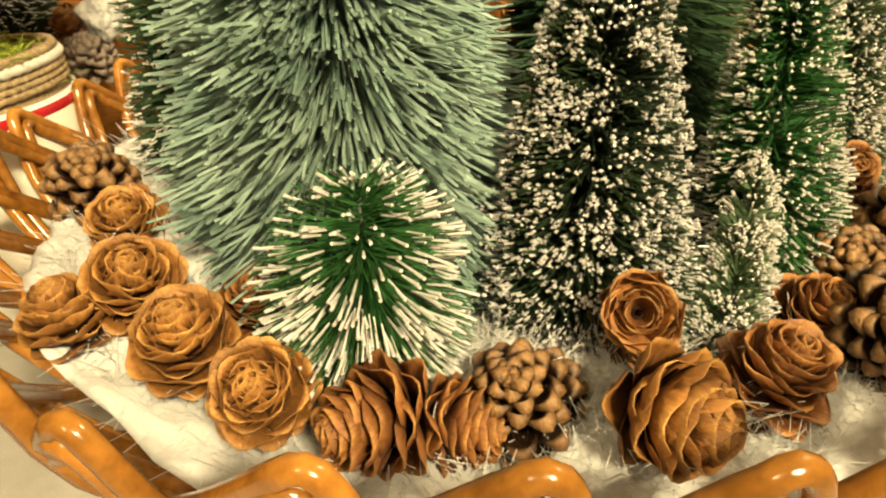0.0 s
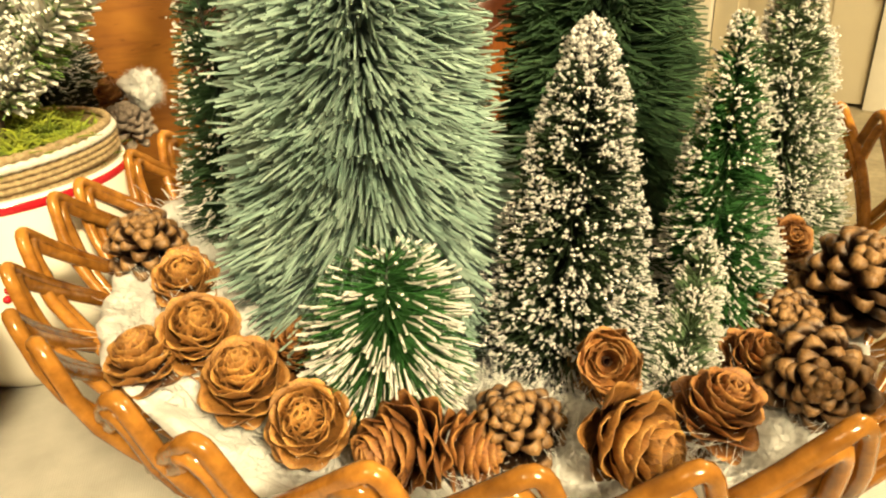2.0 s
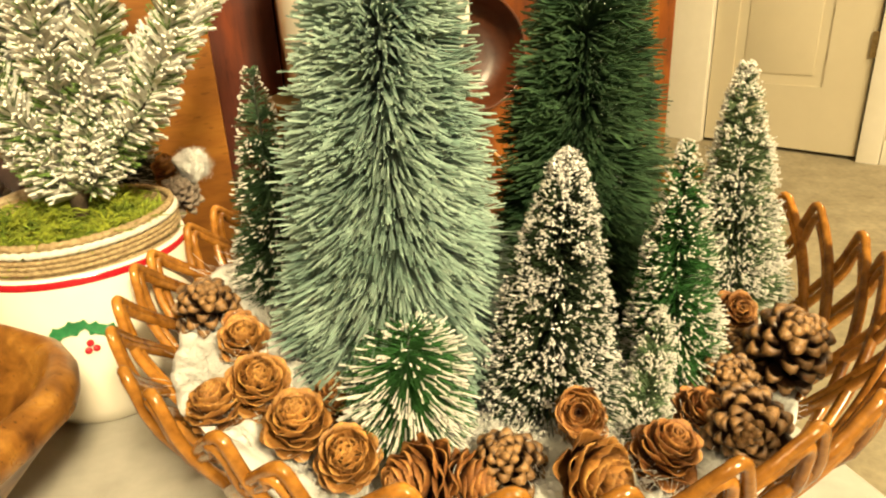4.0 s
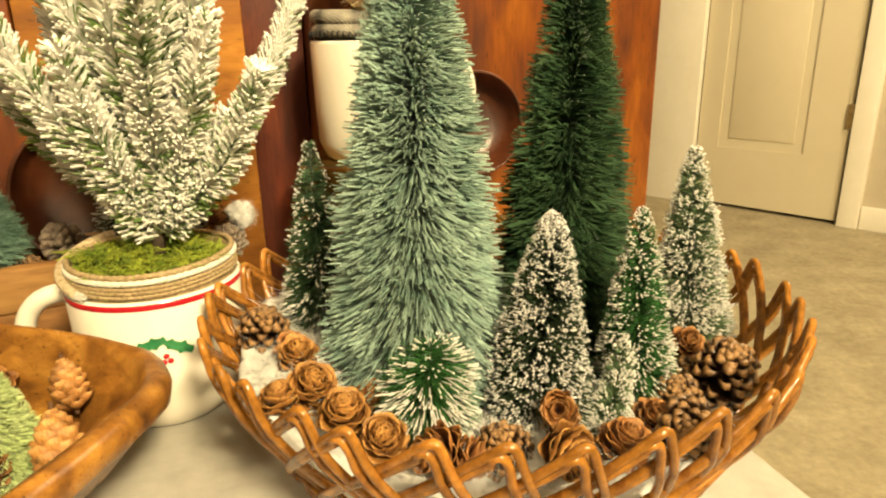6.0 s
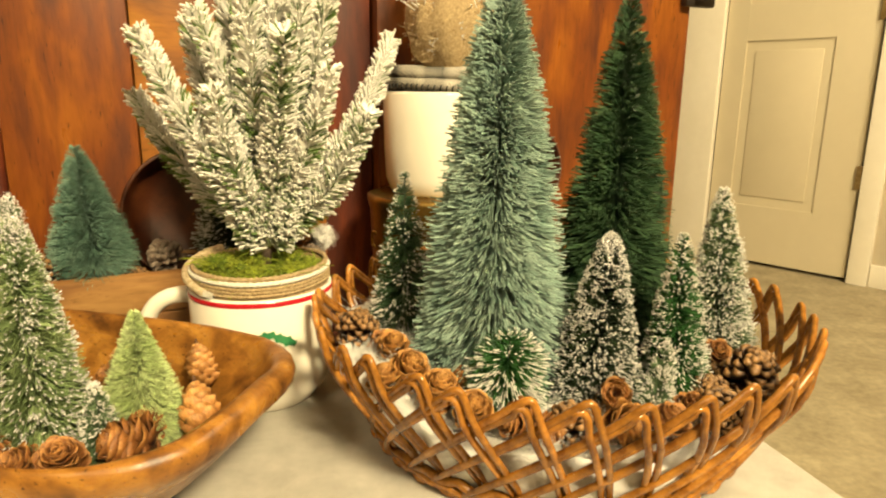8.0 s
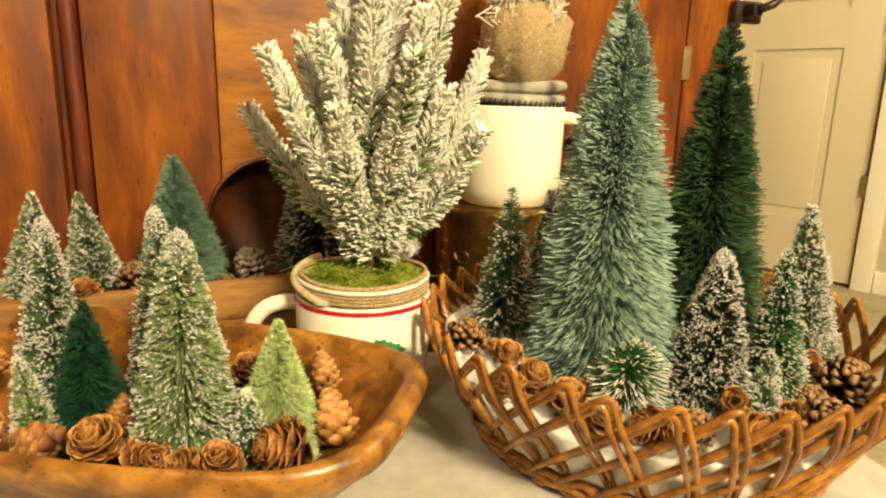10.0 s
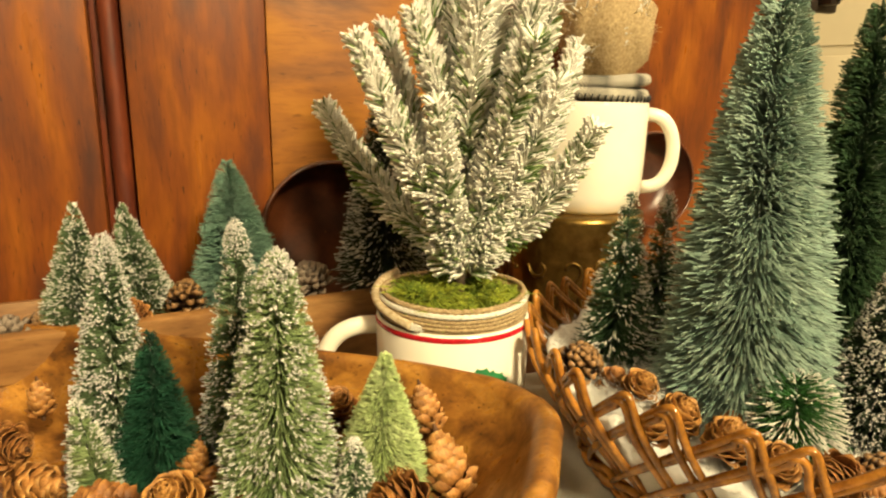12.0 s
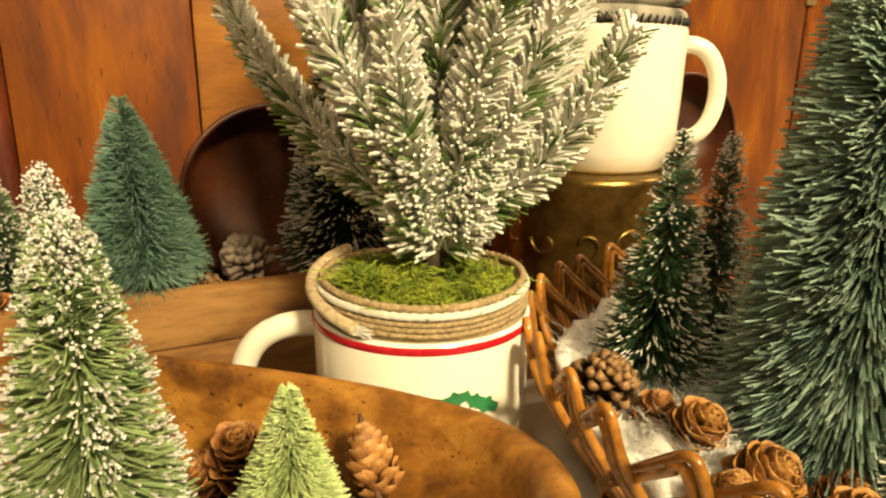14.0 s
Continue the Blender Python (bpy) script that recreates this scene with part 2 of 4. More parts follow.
def box(bm, lo, hi, bevel=0.0, m=None):
    c = [(a + b) / 2 for a, b in zip(lo, hi)]
    d = [b - a for a, b in zip(lo, hi)]
    made = bmesh.ops.create_cube(bm, size=1, matrix=(m or Matrix()) @ Matrix.Translation(c) @ Matrix.Diagonal((*d, 1)))
    if bevel:
        edges = list({e for v in made["verts"] for e in v.link_edges})
        bmesh.ops.bevel(bm, geom=edges, offset=bevel, segments=2, affect="EDGES", profile=0.6)
    return bm


def slab(name, lo, hi, mat, parent=None, bevel=0.0, label="", m=None):
    return part(name, box(bmesh.new(), lo, hi, bevel, m), mat, parent, label)


def lathe(profile, n=48, wobble=0.0):
    """Verts and faces of a profile of (radius, z) turned round z."""
    verts, faces = [], []
    for j in range(n):
        a = 2 * math.pi * j / n
        for r, z in profile:
            w = 1 + wobble * noise.noise(Vector((3 * math.cos(a), 3 * math.sin(a), z * 60)))
            verts.append((r * w * math.cos(a), r * w * math.sin(a), z))
    k = len(profile)
    for j in range(n):
        for i in range(k - 1):
            a, b2 = j * k + i, ((j + 1) % n) * k + i
            faces.append((a, b2, b2 + 1, a + 1))
    return verts, faces


def tube(points, radius, n=8, closed=False, taper=None):
    """Verts and faces of a round rod along points."""
    pts = [Vector(p) for p in points]
    verts, faces, k = [], [], len(pts)
    ref = Vector((0, 0, 1))
    for i, p in enumerate(pts):
        if closed:
            d = pts[(i + 1) % k] - pts[i - 1]
        else:
            d = pts[min(i + 1, k - 1)] - pts[max(i - 1, 0)]
        d.normalize()
        if not closed and i:
            side = (side - d * d.dot(side)).normalized()
        elif abs(d.dot(ref)) > 0.97:
            side = d.cross(Vector((1, 0, 0))).normalized()
        else:
            side = d.cross(ref).normalized()
        up = side.cross(d)
        r = radius * (taper[i] if taper else 1)
        for j in range(n):
            a = 2 * math.pi * j / n
            verts.append(p + (side * math.cos(a) + up * math.sin(a)) * r)
    for i in range(k if closed else k - 1):
        for j in range(n):
            a, b2 = i * n + j, ((i + 1) % k) * n + j
            a2, b3 = i * n + (j + 1) % n, ((i + 1) % k) * n + (j + 1) % n
            faces.append((a, a2, b3, b2))
    if not closed:
        faces.append(tuple(range(n))[::-1])
        faces.append(tuple((k - 1) * n + j for j in range(n)))
    return verts, faces


def prisms(start, end, r0, r1, sides=3):
    """Many thin tapered prisms in one go: arrays of starts and ends."""
    start, end = np.asarray(start, float), np.asarray(end, float)
    n = len(start)
    d = end - start
    d /= np.maximum(np.linalg.norm(d, axis=1, keepdims=True), 1e-9)
    ref = np.where(np.abs(d[:, 2:3]) > 0.9, np.array([[1.0, 0, 0]]), np.array([[0, 0, 1.0]]))
    u = np.cross(d, ref)
    u /= np.linalg.norm(u, axis=1, keepdims=True)
    w = np.cross(d, u)
    r0, r1 = np.broadcast_to(r0, n)[:, None], np.broadcast_to(r1, n)[:, None]
    rings = []
    for base, r in ((start, r0), (end, r1)):
        for j in range(sides):
            a = 2 * math.pi * j / sides
            rings.append(base + (u * math.cos(a) + w * math.sin(a)) * r)
    verts = np.stack(rings, 1).reshape(-1, 3)
    one = [(j, (j + 1) % sides, sides + (j + 1) % sides, sides + j) for j in range(sides)]
    off = (np.arange(n) * 2 * sides)[:, None, None]
    quads = (np.array(one)[None] + off).reshape(-1, 4).tolist()
    caps = (np.array([tuple(range(sides, 2 * sides))])[None] + off).reshape(-1, sides).tolist()
    return verts, quads + caps


def beads(at, size):
    """Many small eight-sided grains."""
    at = np.asarray(at, float)
    n = len(at)
    o = np.array([(1, 0, 0), (-1, 0, 0), (0, 1, 0), (0, -1, 0), (0, 0, 1), (0, 0, -1)], float)
    verts = (at[:, None] + o[None] * np.broadcast_to(size, n)[:, None, None] * (0.7 + 0.6 * np.random.rand(n, 6, 1))).reshape(-1, 3)
    f = np.array([(0, 2, 4), (2, 1, 4), (1, 3, 4), (3, 0, 4), (2, 0, 5), (1, 2, 5), (3, 1, 5), (0, 3, 5)])
    return verts, (f[None] + (np.arange(n) * 6)[:, None, None]).reshape(-1, 3).tolist()


# ---- room ----
FLOOR = -0.48


def wall(name, a, b2, thick, mat, z0=FLOOR, z1=1.95):
    d = Vector((b2[0] - a[0], b2[1] - a[1], 0))
    ob = slab(name, (0, 0, z0), (d.length, thick, z1), mat)
    ob.matrix_basis = pose(a[0], a[1], 0, 0, 0, math.degrees(math.atan2(d.y, d.x)))
    return tagged(ob, "plain warm beige painted wall", "wall", kind="structure")


tagged(slab("floor", (-3.2, -3.2, FLOOR - 0.1), (4.2, 4.4, FLOOR), CARPET), "mottled beige carpet floor", "floor", kind="structure")
tagged(slab("ceiling", (-3.2, -3.2, 1.95), (4.2, 4.4, 2.05), CEILING), "plain off-white painted ceiling", "ceiling", kind="structure")
wall("wall_south", (-3.2, -3.2), (4.2, -3.2), -0.1, WALLPAINT)
wall("wall_west", (-3.2, -3.2), (-3.2, 4.4), 0.1, WALLPAINT)
wall("wall_east", (4.2, 4.4), (4.2, -3.2), 0.1, WALLPAINT)
wall("wall_north", (-3.2, 4.4), (4.2, 4.4), 0.1, WALLPAINT)

# the far wall with the panelled door; u runs along it to the hinge side
DA, DB = Vector((1.03, 2.55, 0)), Vector((1.37, 2.24, 0))
dturn = math.degrees(math.atan2(DB.y - DA.y, DB.x - DA.x))
M_DOOR = pose(DA.x, DA.y, 0, 0, 0, dturn)


def in_door(ob):
    ob.matrix_basis = M_DOOR
    return ob


in_door(tagged(slab("wall_door_side", (0.56, 0.02, FLOOR), (3.2, 0.14, 1.95), WALLPAINT), "plain warm beige wall beside the door", "wall", kind="structure"))
in_door(tagged(slab("wall_cabinet_side", (-2.6, 0.02, FLOOR), (-0.197, 0.14, 1.95), WALLPAINT), "plain warm beige wall behind the cabinet", "wall", kind="structure"))
in_door(tagged(slab("wall_over_door", (-0.197, 0.02, FLOOR + 2.05), (0.56, 0.14, 1.95), WALLPAINT), "plain wall over the door", "wall", kind="structure"))
door = thing("door_1", (DA.x, DA.y, FLOOR), "closed cream painted door with recessed panels", "door", kind="structure", rz=dturn)
W0, W1 = -0.108, 0.475


def door_panel(x0, x1, z0, z1):
    bm = bmesh.new()
    box(bm, (x0, 0.027, z0), (x1, 0.046, z1))
    box(bm, (x0 + 0.04, 0.0225, z0 + 0.04), (x1 - 0.04, 0.03, z1 - 0.04), 0.004)
    part("raised_panel", bm, DOORPAINT, door)


PX = ((-0.018, 0.325),)
bm = bmesh.new()
for x0, x1 in ((W0, PX[0][0]), (PX[0][1], W1)):
    box(bm, (x0, 0.02, 0.015), (x1, 0.06, 2.03))
for z0, z1 in ((0.015, 0.26), (0.95, 1.1), (1.9, 2.03)):
    for x0, x1 in PX:
        box(bm, (x0, 0.0205, z0), (x1, 0.06, z1))
part("door_frame", bm, DOORPAINT, door)
for x0, x1 in PX:
    door_panel(x0, x1, 0.26, 0.95)
    door_panel(x0, x1, 1.1, 1.9)
for z in (0.42, 1.05, 1.78):
    bm = box(bmesh.new(), (W1 - 0.012, 0.006, z - 0.045), (W1 + 0.02, 0.019, z + 0.045), 0.003)
    part("hinge", bm, HINGE, door, "small dull brass hinge")
in_door(tagged(slab("door_casing", (W1 + 0.012, -0.006, FLOOR), (W1 + 0.085, 0.03, FLOOR + 2.1), TRIMPAINT, bevel=0.004), "painted door casing", "trim", kind="structure"))
in_door(tagged(slab("door_casing", (W0 - 0.26, -0.008, FLOOR), (W0 - 0.006, 0.03, FLOOR + 2.1), TRIMPAINT, bevel=0.004), "painted door casing", "trim", kind="structure"))
in_door(tagged(slab("baseboard", (W1 + 0.088, 0.004, FLOOR), (3.2, 0.018, FLOOR + 0.09), TRIMPAINT, bevel=0.003), "painted baseboard", "trim", kind="structure"))

# unseen fixtures, added over the main light and the two fills
for at in ((1.05, -1.7), (-0.7, -1.6), (1.6, 0.9)):
    lamp = thing("ceiling_lamp", (at[0], at[1], 1.95), "round frosted glass ceiling lamp, lit, added out of view", "lamp", "ceiling lamps")
    v, f = lathe([(0.001, -0.09), (0.13, -0.085), (0.21, -0.06), (0.24, -0.02)], 32)
    put_part("shade", mesh_from("shade", v, f, GLASSWHITE), lamp)
    v, f = lathe([(0.245, -0.02), (0.25, -0.01), (0.25, 0.0), (0.001, 0.0)], 32)
    put_part("base_plate", mesh_from("base_plate", v, f, HINGE), lamp)

# ---- cabinet ----
cabinet = thing("wooden_cabinet", (-0.404, 0.25, FLOOR), "antique reddish-brown wooden cabinet with plank doors", "cabinet", rz=27)


def board(name, s0, s1, front, mat, z0=0.02, z1=1.6, back=0.06, bevel=0.003, label=""):
    return slab(name, (s0, front, z0), (s1, back, z1), mat, cabinet, bevel, label)


slab("body", (-1.1, 0.06, 0.02), (0.72, 0.42, 1.62), GROOVE, cabinet)
slab("top", (-1.14, -0.03, 1.62), (0.75, 0.44, 1.66), CABINET, cabinet, 0.004)
board("door_board", -0.62, -0.143, 0.0, CABINET)
board("door_board", -1.1, -0.624, 0.0, CABINET)
board("groove_strip", -0.143, -0.132, 0.022, GROOVE)
v, f = tube([(-0.127, 0.012, z) for z in np.linspace(0.02, 1.6, 12)], 0.0085, 12)
put_part("bead_moulding", mesh_from("bead_moulding", v, f, GROOVE), cabinet, "dark red rounded moulding")
board("stile", -0.117, 0.004, 0.0, CABINET)
board("panel", 0.005, 0.2, 0.005, PANEL, label="lighter golden panel with level grain")
# stile in shade: the shade is put in as dark, set-back wood
board("groove_strip", 0.2, 0.262, 0.02, GROOVE)
board("stile", 0.264, 0.628, 0.0, CABINET)
board("corner_post", 0.632, 0.72, 0.001, CABINET)
latch = part("latch", box(box(bmesh.new(), (0.7, -0.014, 0.845), (0.75, -0.001, 0.875), 0.003), (0.712, -0.034, 0.852), (0.73, -0.012, 0.87), 0.004), IRON, cabinet, "black iron latch")
v, f = tube([(0.721, -0.034, 0.861), (0.735, -0.044, 0.868), (0.752, -0.042, 0.88)], 0.006, 10)
put_part("knob", mesh_from("knob", v, f, IRON), latch)
part("hinge_plate", box(bmesh.new(), (0.624, -0.003, 0.765), (0.638, 0.002, 0.81), 0.001), HINGE, cabinet, "narrow brass hinge")


def round_plate(at, r, lean, label):
    ob = thing("round_dish", at, label, "dish", "dark round dishes", rz=27)
    prof = [(0.001, 0.0), (r * 0.6, 0.0), (r * 0.84, 0.006), (r * 0.93, 0.018), (r * 0.965, 0.034), (r * 0.985, 0.036), (r, 0.034), (r * 0.985, 0.018), (r * 0.9, 0.0), (r * 0.6, -0.006), (0.001, -0.006)]
    v, f = lathe(prof, 64)
    d = put_part("bowl", mesh_from("bowl", v, f, PLATE), ob)
    d.matrix_basis = pose(0, 0, r, 90 - lean, 0, 0)
    pts = [(r * 0.985 * math.cos(a), r * 0.985 * math.sin(a), 0.035) for a in np.linspace(0, 2 * math.pi, 64, endpoint=False)]
    v, f = tube(pts, r * 0.03, 8, True)
    d = put_part("rim", mesh_from("rim", v, f, PLATE), ob, "dark rolled rim")
    d.matrix_basis = pose(0, 0, r, 90 - lean, 0, 0)
    return ob


# ---- table ----
TA = 19
table = thing("low_table", (0.0, 0.0, FLOOR), "low table under a pale woven tablecloth", "table", rz=TA)
tm = pose(0, 0, 0, 0, 0, TA)
right_edge = (tm.inverted() @ Vector((0.17, 0.052, 0))).x
top = slab("tabletop", (right_edge - 0.95, -0.16, 0.445), (right_edge - 0.004, 0.235, 0.475), TRAY, table, 0.004)
for x in (right_edge - 0.9, right_edge - 0.06):
    for y in (-0.12, 0.19):
        slab("leg", (x - 0.02, y - 0.02, 0.0), (x + 0.02, y + 0.02, 0.445), TRAY, table, 0.003)
cloth = thing("tablecloth", (0, 0, 0), "off-white woven tablecloth hanging over the table edge", "tablecloth", rz=TA)
bm = box(bmesh.new(), (right_edge - 0.955, -0.165, -0.12), (right_edge + 0.001, 0.24, 0.0))
vert_edges = [e for e in bm.edges if abs(e.verts[0].co.z - e.verts[1].co.z) > 0.05]
bmesh.ops.bevel(bm, geom=vert_edges, offset=0.03, segments=6, affect="EDGES", profile=0.5)
top_edges = [e for e in bm.edges if e.verts[0].co.z > -0.001 and e.verts[1].co.z > -0.001]
bmesh.ops.bevel(bm, geom=top_edges, offset=0.006, segments=4, affect="EDGES", profile=0.5)
bmesh.ops.delete(bm, geom=[f for f in bm.faces if f.calc_center_median().z < -0.119], context="FACES")
part("cloth", bm, CLOTH, cloth)


# ---- wicker basket ----
BC, R0, R1, HB = Vector((0.016, 0.065, 0)), 0.131, 0.176, 0.0995


def basket_r(z):
    q = max(0.0, min(1.1, z / HB))
    return R0 + (R1 - R0) * (1 - (1 - min(q, 1)) ** 1.5) + 0.01 * max(0, q - 1)


basket = thing("wicker_basket", tuple(BC), "round glossy brown wicker basket with open looped rim", "basket")
ROD, ARCHES = 0.0022, 36
STEP = 2 * math.pi / ARCHES


def arch_points(inner):
    """One looped rod round angle 0: a long slanting leg, a tight bend at the rim, a steep leg."""
    top_z, gap = HB - (0.0052 if inner else 0), 0.0062 / R1 if inner else 0.0
    lo, crest = -3.75 * STEP, -0.16 * STEP
    pts = []
    for i in range(18):
        q = i / 17
        pts.append((lo + (crest - lo) * q - 0.15 * gap, 0.006 + (top_z - 0.0035 - 0.006) * q ** 1.06, 0.0005 - 0.002 * math.sin(math.pi * q) + 0.0015 * q))
    for dt, dz in ((-0.09, 0.0016), (-0.03, 0.0004), (0.03, 0.0), (0.085, 0.0009), (0.125, 0.0032), (0.16, 0.0065)):
        pts.append((dt * STEP - 0.6 * gap, top_z - dz, 0.0025))
    for i in range(1, 11):
        q = i / 10
        pts.append(((0.16 + 0.95 * q) * STEP - 0.9 * gap, top_z - 0.0065 - (top_z - 0.0125) * q, 0.0032 - 0.008 * min(1, max(0, q - 0.2) * 1.8)))
    return pts


for inner in (False, True):
    line = arch_points(inner)
    v, f = tube([((basket_r(z) + o) * math.sin(th), -(basket_r(z) + o) * math.cos(th), z) for th, z, o in line], ROD, 8)
    rod_mesh = mesh_from("rod", v, f, WICKER)
    for k in range(ARCHES):
        ob = put_part("rod", rod_mesh, basket)
        ob.matrix_basis = pose(0, 0, 0.0004 * math.sin(k * 2.1), 0.5 * math.sin(k * 1.7), 0.5 * math.cos(k * 2.3), 360 / ARCHES * k + 1.1 * math.sin(k * 3.3))
for j, (r, z) in enumerate(((0.1335, 0.0045), (0.137, 0.009), (0.1385, 0.0145))):
    pts = [(r * math.cos(a) + 0.0012 * math.sin(a * 31 + j * 2), r * math.sin(a), z + 0.0016 * math.sin(a * 36 + j * 3.14)) for a in np.linspace(0, 2 * math.pi, 240, endpoint=False)]
    v, f = tube(pts, 0.0032, 8, True)
    put_part("base_ring", mesh_from("base_ring", v, f, WICKER), basket, "braided base ring")
v, f = lathe([(0.001, 0.003), (0.132, 0.003), (0.132, 0.006), (0.001, 0.006)], 60)
put_part("base", mesh_from("base", v, f, WICKER), basket)


def snow_z(x, y):
    """Height of the cotton in the basket at a place measured from the basket's middle."""
    rr = math.hypot(x, y)
    left, right = max(0.0, min(1.0, (-x - 0.05) / 0.07)), max(0.0, min(1.0, (x - 0.02) / 0.07))
    z = 0.046 - 0.004 * (rr / 0.15) ** 2 + 0.021 * left * left * (3 - 2 * left) - 0.012 * right * right * (3 - 2 * right)
    z += 0.009 * noise.noise(Vector((x * 28, y * 28, 1.7))) + 0.0055 * noise.noise(Vector((x * 90, y * 90, 5))) + 0.002 * noise.noise(Vector((x * 230, y * 230, 9)))
    return z


def snow():
    ob = thing("cotton_snow", (BC.x, BC.y, 0.0065), "fluffy white cotton snow lining the basket", "fake snow")
    verts, faces, rings, n = [(0, 0, snow_z(0, 0))], [], 48, 180
    for i in range(1, rings + 1):
        for j in range(n):
            a = 2 * math.pi * j / n
            edge = basket_r(snow_z(0.14 * math.cos(a), 0.14 * math.sin(a)) + 0.004) - 0.0065
            r = edge * i / rings
            x, y = r * math.cos(a), r * math.sin(a)
            verts.append((x, y, snow_z(x, y)))
    for q in (0.6, 0.3, 0.0):
        for j in range(n):
            a = 2 * math.pi * j / n
            r = basket_r(0.04 * q + 0.004) - 0.0075 + 0.003 * noise.noise(Vector((a * 6, q * 5, 0)))
            verts.append((r * math.cos(a), r * math.sin(a), 0.026 * q))
    for j in range(n):
        faces.append((0, 1 + j, 1 + (j + 1) % n))
    for i in range(rings + 2):
        for j in range(n):
            a, b2 = 1 + i * n + j, 1 + i * n + (j + 1) % n
            faces.append((a, a + n, b2 + n, b2))
    put_part("fluff", mesh_from("fluff", verts, faces, COTTON), ob)
    rng = np.random.RandomState(5)
    st, en = [], []
    for _ in range(34000):
        r, a = 0.156 * math.sqrt(rng.rand()), rng.rand() * 6.283
        r *= (basket_r(snow_z(0.14 * math.cos(a), 0.14 * math.sin(a)) + 0.004) - 0.0125) / 0.156
        x, y = r * math.cos(a), r * math.sin(a)
        p = np.array((x, y, snow_z(x, y) - 0.0005))
        d = rng.randn(3) * 0.0058
        d[2] = abs(d[2]) * 0.8
        st.append(p), en.append(p + d)
    v, f = prisms(st, en, 0.00013, 0.00009)
    put_part("fuzz", mesh_from("fuzz", v, f, COTTON), ob, kind="stuff")
    return ob


snow()


# ---- bottle-brush trees ----
def brush_tree(base, top, radius, count, mat, label, thick=0.00032, profile=0.75, rise=(0.0, 0.35), frost=None, frost_share=0.0, frost_size=0.001,
               tip_white=0.0, clump=6, low=0.06, seed=1, group="bottle-brush trees", cap=0, stub=0.012, ball=False, tight=1.0):
    base, top = Vector(base), Vector(top)
    rng = np.random.RandomState(seed)
    ob = thing("bottle_brush_tree", tuple(base), label, "toy tree", group)
    axis = np.array(top - base)
    height = np.linalg.norm(axis)
    ax = axis / height
    u = np.cross(ax, (0.3, 1, 0.1))
    u /= np.linalg.norm(u)
    w = np.cross(ax, u)
    nc = max(1, count // clump)
    h0 = low + (1 - low) * (1 - np.sqrt(1 - rng.rand(nc) * 0.985)) * 1.0
    h0 = np.where(rng.rand(nc) < 0.25, low + (1 - low) * rng.rand(nc), h0)
    az0 = rng.rand(nc) * 6.283
    el0 = rise[0] + (rise[1] - rise[0]) * h0 + rng.randn(nc) * 0.18
    h = np.clip(np.repeat(h0, clump) + rng.randn(nc * clump) * 0.012, 0.01, 0.99)
    az = np.repeat(az0, clump) + rng.randn(nc * clump) * 0.14 * tight
    el = np.repeat(el0, clump) + rng.randn(nc * clump) * 0.12 * tight
    if ball:
        reach = np.sqrt(np.clip(1 - ((h - 0.45) / 0.58) ** 2, 0.05, 1))
        el = (h - 0.72) * 2.1 + rng.randn(len(h)) * 0.12
    else:
        reach = (1 - h) ** profile * np.clip(0.62 + 4.5 * h, 0, 1) * 0.94 + 0.09
    ln = radius * reach * np.repeat(1.0 - 0.07 / tight + 0.14 / tight * rng.rand(nc), clump) * (0.86 + 0.18 * rng.rand(len(h)))
    out = u[None] * np.cos(az)[:, None] + w[None] * np.sin(az)[:, None]
    d = out * np.cos(el)[:, None] + ax[None] * np.sin(el)[:, None]
    st = axis[None] * h[:, None]
    mid = st + d * (ln * 0.55)[:, None]
    bend = rng.randn(len(h), 3) * 0.07 + ax[None] * (rng.randn(len(h), 1) * 0.06 - 0.05)
    d2 = d + bend
    d2 /= np.linalg.norm(d2, axis=1, keepdims=True)
    en = mid + d2 * (ln * 0.45)[:, None]
    v1, f1 = prisms(st + d * (ln * 0.03)[:, None], mid, thick, thick)
    v2, f2 = prisms(mid, en, thick, thick * 0.8)
    f2 = [tuple(i + len(v1) for i in q) for q in f2]
    put_part("bristles", mesh_from("bristles", np.vstack((v1, v2)), f1 + f2, mat, False), ob, kind="stuff")
    pts = [base * 0 + Vector(axis) * q for q in np.linspace(-stub / height, 0.965, 14)]
    v, f = tube([p + Vector((0.0004 * math.sin(i * 2.5), 0.0004 * math.cos(i * 2.5), 0)) for i, p in enumerate(pts)], max(0.0006, radius * 0.018), 6)
    put_part("wire_stem", mesh_from("wire_stem", v, f, WIRE), ob)
    if frost is not None:
        heavy = np.repeat(rng.rand(nc) < frost_share * 1.1, clump)
        pick = rng.rand(len(h)) < np.where(heavy, 0.8, 0.12)
        back = tip_white or (0.07 if frost is GLITTER else 0.13)
        v, f = prisms(en[pick] - d2[pick] * (ln[pick] * back * (0.4 + rng.rand(pick.sum())))[:, None], en[pick] + d2[pick] * 0.0004, thick * (1.3 if tip_white else 0.95), thick * (2.2 if tip_white else 1.4), 5)
        if frost_size:
            tips = en[rng.rand(len(h)) < np.where(heavy, 0.5, 0.06)]
            k = rng.randint(2, 7, len(tips))
            at = np.repeat(tips, k, 0) + rng.randn(k.sum(), 3) * frost_size
            v3, f3 = beads(at, frost_size * (0.3 + 0.8 * rng.rand(len(at)) ** 2))
            f = list(f) + [tuple(i + len(v) for i in q) for q in f3]
            v = np.vstack((v, v3))
        if cap:
            ball_at = rng.randn(cap * 3, 3)
            ball_at *= (rng.rand(cap * 3, 1) ** 0.4) / np.linalg.norm(ball_at, axis=1, keepdims=True)
            fall = rng.rand(cap * 3, 1)
            tipp = np.array(top - base) + ball_at * radius * (0.12 + 0.2 * fall) - ax[None] * (fall * height * 0.09)
